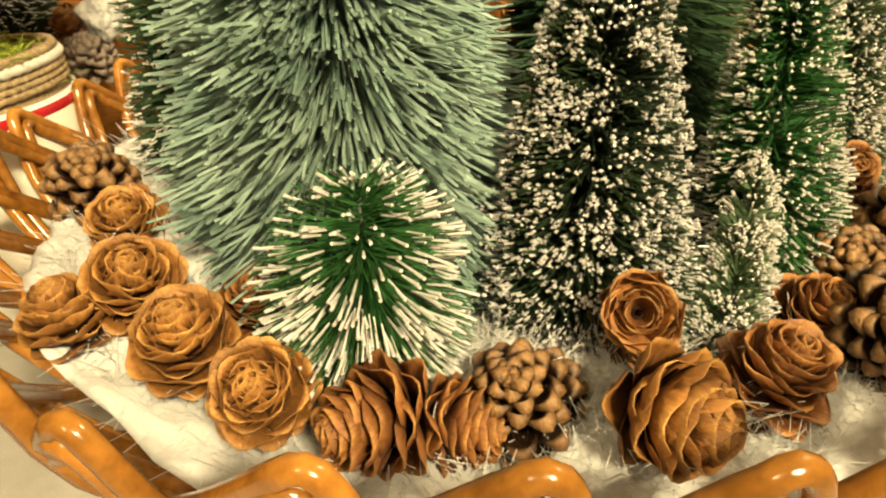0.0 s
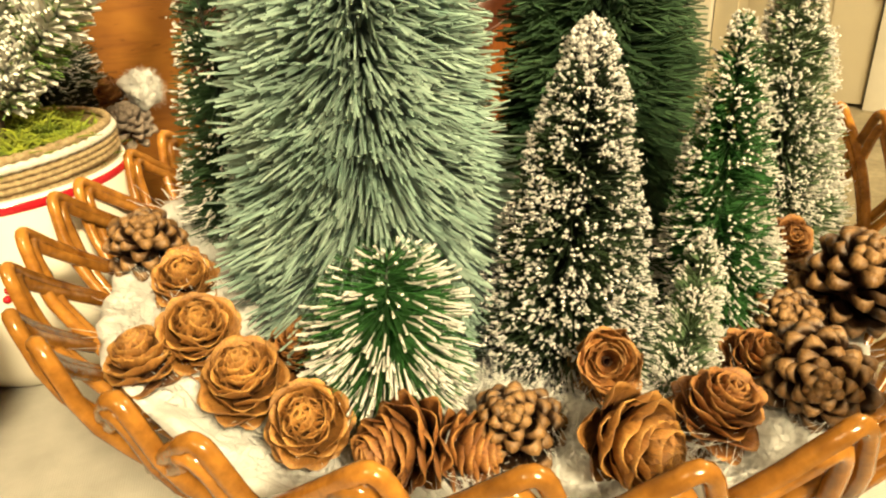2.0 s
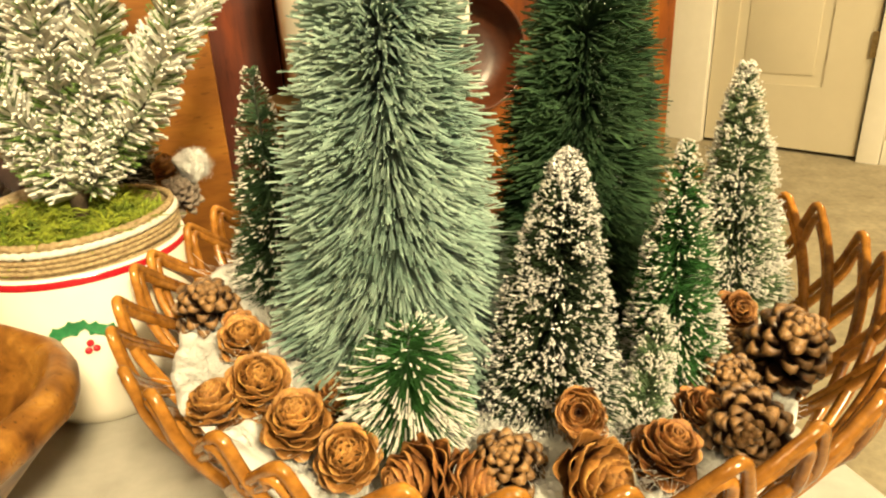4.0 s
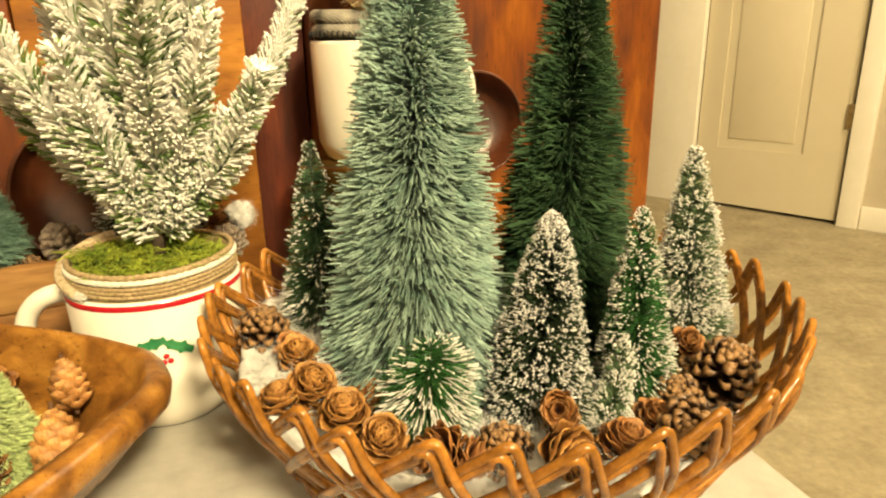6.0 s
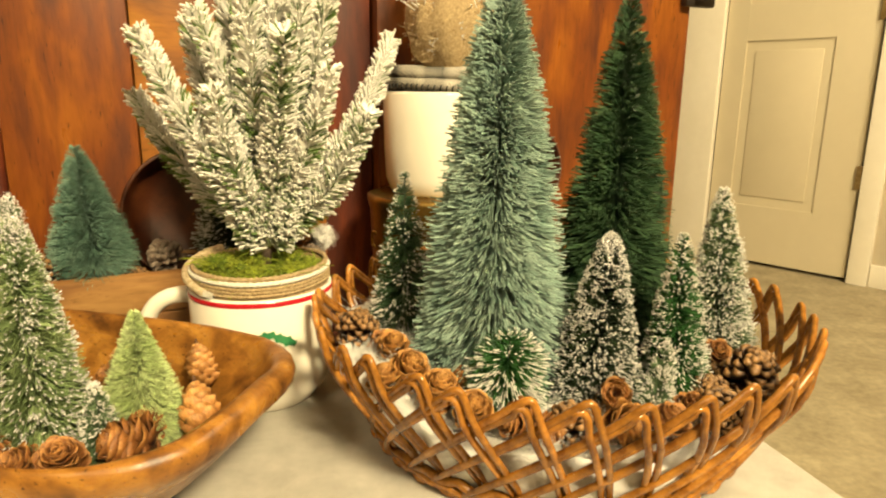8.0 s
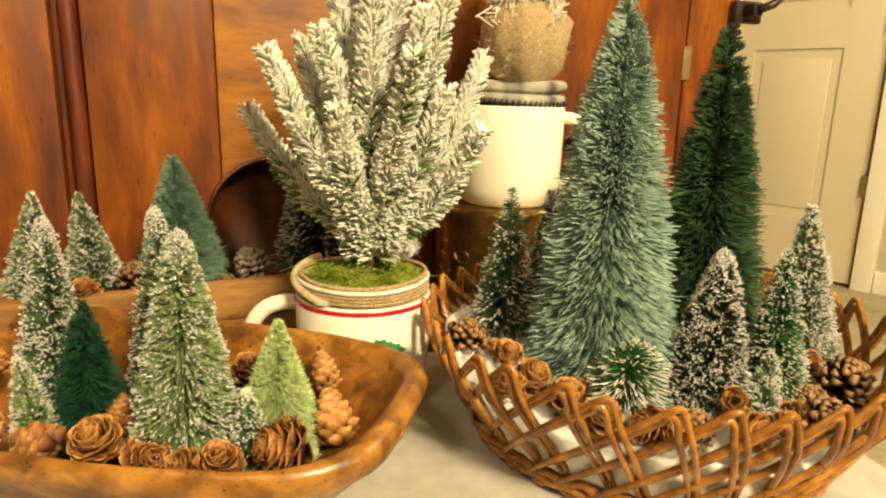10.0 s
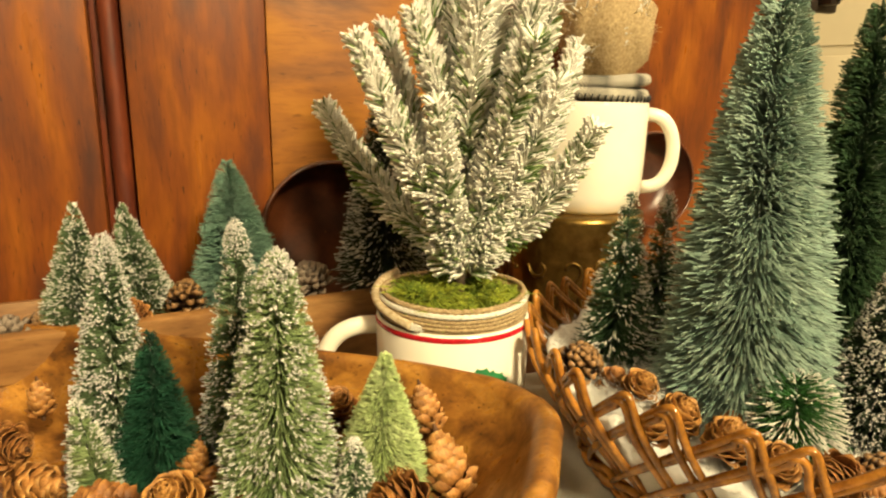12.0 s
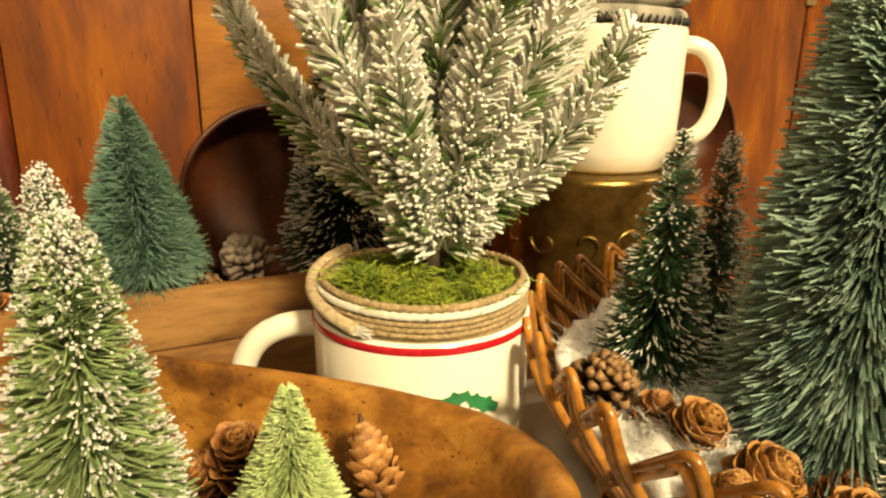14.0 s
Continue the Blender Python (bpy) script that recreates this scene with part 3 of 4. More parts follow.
            v3, f3 = beads(tipp, max(frost_size, 0.0005) * (0.5 + rng.rand(len(tipp))))
            f = list(f) + [tuple(i + len(v) for i in q) for q in f3]
            v = np.vstack((v, v3))
        put_part("frost", mesh_from("frost", v, f, frost, False), ob, "white frosted bristle tips", kind="stuff")
    return ob


# in the basket
brush_tree((-0.03, 0.02, 0.04), (-0.028, 0.03, 0.322), 0.0615, 16000, N_SAGE, "tall sage-green bottle-brush tree standing in the basket", 0.00052, 0.74, (-0.55, 0.4), clump=7, seed=2, low=0.06, tight=0.72)
brush_tree((0.062, 0.09, 0.04), (0.0645, 0.1, 0.314), 0.056, 11000, N_DARK, "tall dark pine-green bottle-brush tree standing in the basket", 0.00046, 0.75, (-0.3, 0.4), clump=7, seed=3, low=0.04, tight=0.75)
brush_tree((0.036, -0.006, 0.042), (0.044, 0.001, 0.159), 0.033, 7000, N_BLACK, "blackish-green bottle-brush tree thick with silver-white glitter", 0.0003, 0.7, (0.0, 0.5), GLITTER, 0.32, 0.00075, seed=4, cap=200)
brush_tree((-0.022, -0.036, 0.04), (-0.019, -0.026, 0.099), 0.0285, 4600, N_GREEN, "squat bright green bottle-brush tree with white-dipped tips", 0.0002, 0.7, (0.0, 0.6), FROST, 0.38, 0, tip_white=0.34, seed=5, clump=3, low=0.1, ball=True)
brush_tree((0.071, -0.024, 0.032), (0.087, 0.009, 0.088), 0.0145, 2400, N_MID, "tiny leaning frosted bottle-brush tree", 0.00024, 0.5, (0.3, 0.6), FROST, 0.6, 0.0004, seed=6, cap=60)
brush_tree((0.098, 0.026, 0.034), (0.0945, 0.022, 0.157), 0.027, 4200, N_GREEN, "slender bright green bottle-brush tree dotted with snow", 0.00028, 0.68, (0.1, 0.5), FROST, 0.4, 0.0004, seed=7, cap=50)
brush_tree((0.148, 0.09, 0.04), (0.144, 0.1, 0.177), 0.031, 5000, N_MID, "frosted green bottle-brush tree with snowy tips", 0.0003, 0.72, (0.1, 0.5), FROST, 0.55, 0.0007, seed=8, cap=80)
brush_tree((-0.1, 0.08, 0.04), (-0.097, 0.064, 0.19), 0.035, 3400, N_DARK, "dark green bottle-brush tree lightly tipped with snow", 0.0003, 0.85, (-0.15, 0.35), FROST, 0.28, 0.0004, seed=9, clump=5)
brush_tree((-0.066, 0.1, 0.04), (-0.064, 0.094, 0.185), 0.03, 2600, N_DARK, "dark green bottle-brush tree with a snowy top", 0.0003, 0.85, (-0.1, 0.35), FROST, 0.36, 0.0005, seed=10, cap=60, clump=5)


# ---- cones ----
def scale_mesh(name, mat, wide, thick, curl, blunt):
    """One cone scale: lies along +y from its root, cupped, with real thickness."""
    verts, faces, nx, ny = [], [], 4, 5
    for side in (1, -1):
        for j in range(ny + 1):
            q = j / ny
            half = wide * ((0.3 + 0.7 * q) * (1 if q < 0.9 else 0.8) if blunt else math.sin(math.pi * (0.1 + 0.58 * q)) ** 0.8 * (1 if q < 0.9 else 0.66))
            t = thick * (0.5 + (0.9 if blunt else -0.1) * q)
            for i in range(nx + 1):
                p = i / nx * 2 - 1
                verts.append((half * p, q - (0.16 if q > 0.7 else 0.0) * p * p, curl * q ** 3 + 0.5 * half * p * p + side * t * (1 - 0.55 * p * p) * 0.5))
    k, m = nx + 1, (nx + 1) * (ny + 1)
    for j in range(ny):
        for i in range(nx):
            a = j * k + i
            faces.append((a, a + 1, a + k + 1, a + k))
            faces.append((m + a, m + a + k, m + a + k + 1, m + a + 1))
    rim = [i for i in range(k)] + [j * k + nx for j in range(1, ny + 1)] + [ny * k + i for i in range(nx - 1, -1, -1)] + [j * k for j in range(ny - 1, 0, -1)]
    for a, b2 in zip(rim, rim[1:] + rim[:1]):
        faces.append((b2, a, a + m, b2 + m))
    return mesh_from(name, verts, faces, mat)


def cone_kind(label, mat, n, length, radius, size, wide, thick, curl, open_low, open_high, blunt=False, group="cones"):
    """A cone built once, upright on its base, with every scale a piece of its own."""
    ob = thing("pine_cone", (0, 0, 0), label, "pine cone", group)
    v, f = lathe([(0.001, 0.0)] + [(radius * 0.34 * math.sin(math.pi * (0.1 + 0.85 * q)), length * 0.92 * q) for q in np.linspace(0.03, 0.97, 7)] + [(0.001, length * 0.92)], 10)
    put_part("core", mesh_from("core", v, f, CONE_CORE), ob)
    me = scale_mesh("scale", mat, wide, thick, curl, blunt)
    rng = random.Random(len(label))
    for i in range(n):
        q = (i + 0.5) / n
        a = i * 2.39996 + rng.uniform(-0.12, 0.12)
        tilt = open_low + (open_high - open_low) * q + rng.uniform(-6, 6)
        r = radius * 0.16 * (1 - q)
        s = size * (0.62 + 0.5 * math.sin(math.pi * min(1, 0.18 + 0.8 * q))) * rng.uniform(0.92, 1.08)
        sc = put_part("scale", me, ob)
        sc.matrix_basis = pose(0, 0, length * (0.05 + 0.62 * q), 0, 0, math.degrees(a)) @ pose(0, r, 0, tilt, rng.uniform(-6, 6), 0) @ Matrix.Diagonal((s, s, s, 1))
    return ob


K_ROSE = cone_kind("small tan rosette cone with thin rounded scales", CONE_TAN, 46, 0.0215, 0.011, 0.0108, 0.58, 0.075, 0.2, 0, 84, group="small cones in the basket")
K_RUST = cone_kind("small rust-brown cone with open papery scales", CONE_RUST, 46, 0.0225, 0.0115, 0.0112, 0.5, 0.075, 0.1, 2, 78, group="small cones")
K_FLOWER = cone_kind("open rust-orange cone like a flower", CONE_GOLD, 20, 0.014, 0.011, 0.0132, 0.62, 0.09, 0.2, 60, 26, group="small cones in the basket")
for i in range(6):
    sc = put_part("scale", K_FLOWER.children[1].data, K_FLOWER)
    sc.matrix_basis = pose(0, 0, 0.0095, 0, 0, 60 * i + 20) @ pose(0, 0.0004, 0, 48 + 6 * (i % 2), 0, 0) @ Matrix.Scale(0.0068 + 0.0007 * (i % 3), 4)
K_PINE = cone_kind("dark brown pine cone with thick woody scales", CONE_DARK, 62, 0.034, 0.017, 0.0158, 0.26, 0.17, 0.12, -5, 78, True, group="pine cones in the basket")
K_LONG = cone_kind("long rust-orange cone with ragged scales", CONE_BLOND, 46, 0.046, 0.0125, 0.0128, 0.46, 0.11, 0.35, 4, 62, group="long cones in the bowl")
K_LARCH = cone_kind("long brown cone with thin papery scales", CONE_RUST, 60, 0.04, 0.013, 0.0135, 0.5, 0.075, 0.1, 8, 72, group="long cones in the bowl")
K_FROST = cone_kind("pine cone with frosted pale scale edges", CONE_FROST, 58, 0.032, 0.017, 0.0155, 0.26, 0.16, 0.12, -5, 78, True, group="frosted pine cones")


def lay_cone(kind, centre, axis, size=1.0, turn=0.0, length=0.02):
    """A copy with its middle at centre and its tip towards axis."""
    ax = Vector(axis).normalized()
    m = Matrix.Translation(Vector(centre) - ax * length * 0.5 * size) @ ax.to_track_quat("Z", "Y").to_matrix().to_4x4() @ pose(0, 0, 0, 0, 0, turn)
    ob = copy_thing(kind, m)
    ob.scale = (size, size, size)
    return ob


# basket, round the rim
for i, (c, a, s) in enumerate((
        ((-0.097, -0.036, 0.072), (0.0, -0.15, 1), 1.0), ((-0.061, -0.047, 0.072), (0.15, -0.35, 0.9), 1.15), ((-0.04, -0.059, 0.066), (0.1, -0.65, 0.75), 1.08),
        ((-0.082, -0.026, 0.075), (0.35, -0.5, 0.8), 1.2), ((0.048, -0.066, 0.064), (0.62, -0.75, 0.15), 1.2),
        ((-0.097, 0.002, 0.079), (0.25, -0.5, 0.8), 1.05))):
    lay_cone(K_ROSE, c, a, s, 40 * i, 0.021)
for i, (c, a, s) in enumerate((((-0.014, -0.066, 0.063), (-0.75, -0.62, 0.25), 1.15), ((0.004, -0.06, 0.056), (0.8, -0.3, 0.1), 0.95), ((0.078, -0.042, 0.054), (0.3, -0.3, 1), 1.2),
                               ((-0.052, -0.024, 0.066), (0.2, -0.4, 0.9), 1.0), ((0.136, 0.054, 0.062), (0.0, -0.75, 0.6), 1.0), ((-0.108, 0.026, 0.07), (0.1, -0.3, 1), 1.0), ((0.1, -0.012, 0.05), (0.3, -0.5, 0.8), 1.0))):
    lay_cone(K_RUST, c, a, s, 55 * i, 0.023)
for i, (c, a, s) in enumerate((((0.017, -0.053, 0.057), (-0.1, -0.45, 0.85), 0.85), ((0.113, -0.028, 0.053), (-0.3, -0.8, 0.45), 1.0), ((0.148, 0.02, 0.064), (0.1, -0.4, 0.9), 1.1),
                               ((-0.128, 0.038, 0.078), (0.25, -0.4, 0.85), 0.95), ((0.118, 0.01, 0.05), (-0.2, -0.6, 0.75), 0.9), ((0.133, 0.034, 0.048), (-0.1, -0.6, 0.7), 0.9))):
    lay_cone(K_PINE, c, a, s, 70 * i, 0.034)

lay_cone(K_FLOWER, (0.045, -0.038, 0.069), (-0.05, -0.8, 0.55), 1.0, 15, 0.018)
lay_cone(K_RUST, (0.047, -0.028, 0.056), (0.1, -0.8, 0.2), 1.1, 70, 0.0225)

# ---- dough bowl ----
BX, BY, BA, BB = -0.397, -0.05, 0.247, 0.103


def bowl():
    ob = thing("wooden_dough_bowl", (BX, BY, 0), "long hand-carved brown wooden dough bowl", "bowl", rz=-9)
    prof = [(0.5, 0.0), (0.66, 0.006), (0.84, 0.034), (0.95, 0.06), (0.99, 0.068), (1.0, 0.075), (0.992, 0.08), (0.972, 0.082), (0.948, 0.08), (0.93, 0.074), (0.885, 0.058), (0.78, 0.034), (0.64, 0.018), (0.4, 0.012), (0.002, 0.011)]
    n = 110
    verts, faces = [], []
    for j in range(n):
        a = 2 * math.pi * j / n
        ca, sa = math.cos(a), math.sin(a)
        for q, z in prof:
            sx, sy = abs(ca) ** 0.55 * math.copysign(1, ca), abs(sa) ** 0.55 * math.copysign(1, sa)
            w = 1 + 0.018 * noise.noise(Vector((ca * 2.2, sa * 2.2, z * 18))) + 0.006 * noise.noise(Vector((ca * 9, sa * 9, z * 60)))
            lift = 1 + 0.05 * abs(ca) ** 6
            verts.append((BA * q * sx * w, BB * q * sy * w, z * lift))
    k = len(prof)
    for j in range(n):
        for i in range(k - 1):
            a, b2 = j * k + i, ((j + 1) % n) * k + i
            faces.append((a, b2, b2 + 1, a + 1))
    faces.append(tuple(j * k for j in range(n))[::-1])
    me = mesh_from("body", verts, faces, BOWL)
    put_part("body", me, ob)
    return ob


bowl()
brush_tree((-0.405, -0.04, 0.016), (-0.398, -0.045, 0.175), 0.032, 6000, N_MID, "tall grey-green bottle-brush tree covered in silver glitter", 0.00032, 0.8, (0.1, 0.5), GLITTER, 0.66, 0.0005, seed=21, cap=200)
brush_tree((-0.3, -0.072, 0.016), (-0.291, -0.0855, 0.178), 0.037, 7500, N_PALE, "pale green bottle-brush tree with silver glitter and a frosted top", 0.00036, 0.68, (-0.05, 0.4), GLITTER, 0.24, 0.00055, seed=22, cap=260)
brush_tree((-0.338, -0.02, 0.016), (-0.33, -0.034, 0.182), 0.03, 4200, N_MID, "slim dark bottle-brush tree speckled with silver glitter", 0.00032, 0.75, (0.1, 0.5), GLITTER, 0.55, 0.0005, seed=23, cap=160)
brush_tree((-0.25, -0.048, 0.022), (-0.2455, -0.053, 0.117), 0.034, 9000, N_LIME, "plain lime-green bottle-brush tree in the wooden bowl", 0.0003, 0.95, (0.0, 0.4), clump=3, seed=24)
brush_tree((-0.374, -0.052, 0.016), (-0.372, -0.055, 0.126), 0.033, 5200, N_BOTTLE, "plain bottle-green bottle-brush tree in the wooden bowl", 0.00032, 0.9, (-0.1, 0.45), clump=5, seed=25)
brush_tree((-0.392, -0.078, 0.03), (-0.406, -0.072, 0.093), 0.0175, 1800, N_PALE, "tiny frosted bottle-brush tree in the bowl", 0.00024, 0.8, (0.2, 0.5), FROST, 0.45, 0.0003, seed=26, cap=20)
brush_tree((-0.256, -0.079, 0.03), (-0.2575, -0.0815, 0.083), 0.017, 1500, N_MID, "tiny bottle-brush tree with a snowy tip", 0.00024, 0.75, (0.1, 0.5), FROST, 0.5, 0.0004, seed=27, cap=90)
for i, (c, a, s) in enumerate((((-0.228, -0.008, 0.066), (-0.3, 0.3, 0.85), 0.85), ((-0.213, -0.045, 0.051), (-0.35, 0.45, 0.75), 1.12), ((-0.424, -0.083, 0.05), (1, -0.15, 0.1), 0.95), ((-0.352, -0.056, 0.052), (0.15, 0.3, 0.9), 0.7),
                               ((-0.482, 0.004, 0.056), (-0.2, 0.2, 0.95), 0.7), ((-0.505, -0.06, 0.054), (0.9, 0.2, 0.1), 1.0))):
    lay_cone(K_LONG, c, a, s, 33 * i, 0.046)
for i, (c, a, s) in enumerate((((-0.462, -0.05, 0.052), (0.95, -0.4, 0.1), 0.95), ((-0.385, -0.094, 0.048), (-1, 0.12, 0.1), 0.95), ((-0.455, -0.09, 0.05), (-0.9, 0.3, 0.2), 1.0))):
    lay_cone(K_LARCH, c, a, s, 47 * i, 0.04)
lay_cone(K_ROSE, (-0.347, -0.094, 0.052), (0.05, -0.55, 0.85), 1.4, 0, 0.021)
for i, (c, a, s) in enumerate((((-0.308, -0.106, 0.048), (0.6, -0.6, 0.4), 1.25), ((-0.287, -0.107, 0.046), (-0.2, -0.7, 0.6), 1.0), ((-0.266, -0.104, 0.048), (0.25, -0.5, 0.8), 1.2), ((-0.234, -0.091, 0.052), (-0.72, -0.5, 0.3), 1.5),
                               ((-0.238, -0.066, 0.05), (0.1, -0.3, 0.9), 1.0), ((-0.335, -0.07, 0.045), (-0.3, 0.2, 0.9), 1.0), ((-0.285, -0.0, 0.058), (0.1, -0.4, 0.9), 1.3), ((-0.3, 0.003, 0.045), (-0.5, -0.4, 0.7), 1.1),
                               ((-0.36, 0.01, 0.05), (0.3, -0.4, 0.8), 1.1), ((-0.358, -0.08, 0.04), (0.2, -0.3, 0.8), 0.9))):
    lay_cone(K_RUST, c, a, s, 47 * i, 0.023)

# ---- wooden trough behind ----
trough = thing("wooden_trough", (-0.302, 0.182, 0), "long rough wooden trough with sloping plank sides", "trough", rz=30)
slab("bottom_board", (-0.46, 0.012, 0.0), (0.03, 0.075, 0.012), TRAY, trough, 0.002)
for name, y0, lean in (("front_board", 0.0, 9), ("back_board", 0.088, -9)):
    ob = slab(name, (-0.48, -0.006, 0.0), (0.05, 0.006, 0.042), TRAY, trough, 0.002)
    ob.matrix_basis = pose(0, y0 + (0.012 if lean > 0 else -0.012), 0.0, lean, 0, 0)
    ob = slab(name, (-0.48, -0.006, 0.0435), (0.05, 0.006, 0.081), TRAY, trough, 0.002)
    ob.matrix_basis = pose(0, y0 + (0.012 if lean > 0 else -0.012), 0.0, lean, 0, 0)
slab("end_board", (0.036, 0.008, 0.012), (0.048, 0.08, 0.075), TRAY, trough, 0.002)
slab("end_board", (-0.476, 0.008, 0.012), (-0.464, 0.08, 0.075), TRAY, trough, 0.002)
brush_tree((-0.508, 0.092, 0.07), (-0.507, 0.1, 0.168), 0.03, 4200, N_MID, "dull green bottle-brush tree edged with snow in the trough", 0.0003, 0.95, (0.1, 0.5), FROST, 0.24, 0.0004, seed=31, stub=0.056)
brush_tree((-0.47, 0.124, 0.07), (-0.491, 0.138, 0.162), 0.029, 4200, N_MID, "leaning green bottle-brush tree edged with snow in the trough", 0.0003, 0.9, (0.1, 0.5), FROST, 0.24, 0.0004, seed=32, stub=0.056)
brush_tree((-0.403, 0.158, 0.078), (-0.406, 0.153, 0.197), 0.042, 6000, N_TEAL, "teal-green bottle-brush tree in the trough", 0.00034, 0.8, (0.0, 0.4), clump=5, stub=0.064, seed=33)
brush_tree((-0.284, 0.222, 0.072), (-0.282, 0.222, 0.25), 0.05, 6500, N_BLACK, "dark frosted bottle-brush tree behind the potted fir", 0.00032, 0.6, (0.0, 0.4), FROST, 0.3, 0.0004, seed=34, stub=0.056)
brush_tree((-0.58, 0.05, 0.07), (-0.58, 0.05, 0.16), 0.032, 3000, N_MID, "green bottle-brush tree at the end of the trough", 0.0003, 0.7, (0.1, 0.5), FROST, 0.24, 0.0004, seed=35, stub=0.056)
for i, (kind, c, a, s) in enumerate(((K_PINE, (-0.436, 0.125, 0.088), (0.1, -0.2, 1), 0.95), (K_FROST, (-0.348, 0.182, 0.092), (-0.3, -0.4, 0.8), 1.05), (K_FROST, (-0.545, 0.06, 0.078), (-0.5, -0.5, 0.6), 0.9),
                                     (K_PINE, (-0.53, 0.08, 0.075), (0.3, -0.5, 0.7), 0.8), (K_RUST, (-0.465, 0.095, 0.082), (0.1, -0.5, 0.8), 1.1), (K_PINE, (-0.37, 0.17, 0.07), (0.5, -0.4, 0.6), 0.8))):
    lay_cone(kind, c, a, s, 61 * i, 0.034 if kind is not K_RUST else 0.02)
lay_cone(K_FROST, (-0.2, 0.178, 0.094), (0.2, -0.5, 0.8), 0.85, 20, 0.032)
puff = thing("cotton_ball", (-0.192, 0.19, 0.112), "small white cotton ball resting on a frosted cone", "cotton ball")
bm = bmesh.new()
bmesh.ops.create_icosphere(bm, subdivisions=4, radius=0.01)
for vert in bm.verts:
    vert.co *= 1 + 0.6 * noise.noise(vert.co * 150) + 0.2 * noise.noise(vert.co * 600)
part("fluff", bm, COTTON, puff)
rng = np.random.RandomState(17)
st = rng.randn(900, 3)
st *= 0.0095 / np.linalg.norm(st, axis=1, keepdims=True)
v, f = prisms(st, st * 1.2 + rng.randn(900, 3) * 0.002, 0.0001, 0.00006)
put_part("fuzz", mesh_from("fuzz", v, f, COTTON), puff, kind="stuff")
lay_cone(K_RUST, (-0.21, 0.19, 0.108), (-0.3, -0.4, 0.8), 1.1, 0, 0.023)
round_plate((-0.35, 0.256, 0.05), 0.068, 8, "dark round wooden dish standing on edge against the cabinet")
round_plate((-0.012, 0.42, 0.1), 0.055, 8, "dark round wooden dish standing on edge against the cabinet")


# ---- mugs ----
def mug(at, r, h, label, handle_turn, stripe, reach, foot=0.64):
    ob = thing("mug", at, label, "mug", "cream mugs")
    prof = [(0.001, 0.0), (r * foot, 0.0), (r * (foot + 0.07), 0.003), (r * (0.6 + 0.45 * foot), h * 0.16), (r * 0.985, h * 0.45), (r, h * 0.97), (r * 0.985, h), (r * 0.95, h), (r * 0.94, h * 0.9), (r * 0.9, h * 0.4), (r * 0.7, 0.01), (0.001, 0.008)]
    v, f = lathe(prof, 72)
    put_part("body", mesh_from("body", v, f, CERAMIC), ob)
    pts = []
    for q in np.linspace(0, 1, 18):
        a = math.pi * (0.5 - q)
        pts.append((r * 0.97 + reach * max(0.0, math.cos(a)) ** 0.75, 0, h * 0.55 + h * 0.34 * math.sin(a)))
    v, f = tube(pts, 0.0068, 12)
    hd = put_part("handle", mesh_from("handle", v, f, CERAMIC), ob)
    hd.matrix_basis = pose(0, 0, 0, 0, 0, handle_turn)
    if stripe:
        v, f = lathe([(r * 0.999, h - 0.0055), (r * 1.008, h - 0.0048), (r * 1.008, h - 0.0022), (r * 0.999, h - 0.0015)], 72)
        put_part("stripe", mesh_from("stripe", v, f, RED), ob, "red band round the rim")
    return ob


mug_a = mug((-0.216, 0.083, 0), 0.056, 0.098, "cream ceramic mug with a red rim band and holly print", 186, True, 0.041)


def holly(angle, z, size, turn):
    """A spiky leaf printed on the mug's side."""
    bm = bmesh.new()
    ring = []
    for i in range(28):
        q = i / 28 * 2 * math.pi
        w = 0.5 * (1.0 if i % 4 == 2 else 0.62) * abs(math.sin(q)) ** 0.6
        x, y = math.cos(q) * size, math.copysign(w, math.sin(q)) * size
        x, y = x * math.cos(turn) - y * math.sin(turn), x * math.sin(turn) + y * math.cos(turn)
        a = angle + x / 0.056
        ring.append(bm.verts.new((0.0566 * math.cos(a), 0.0566 * math.sin(a), z + y)))
    bm.faces.new(ring)
    part("printed_leaf", bm, HOLLY, mug_a, "green printed holly leaf", False)


for a, z, t in ((-1.24, 0.07, 0.25), (-0.95, 0.066, -0.5)):
    holly(a, z, 0.0095, t)
for a, z in ((-1.1, 0.0605), (-1.06, 0.057), (-1.13, 0.0565)):
    bm = bmesh.new()
    bmesh.ops.create_icosphere(bm, subdivisions=2, radius=0.0019, matrix=Matrix.Translation((0.0555 * math.cos(a), 0.0555 * math.sin(a), z)))
    part("printed_berry", bm, RED, mug_a, "small red printed berry")

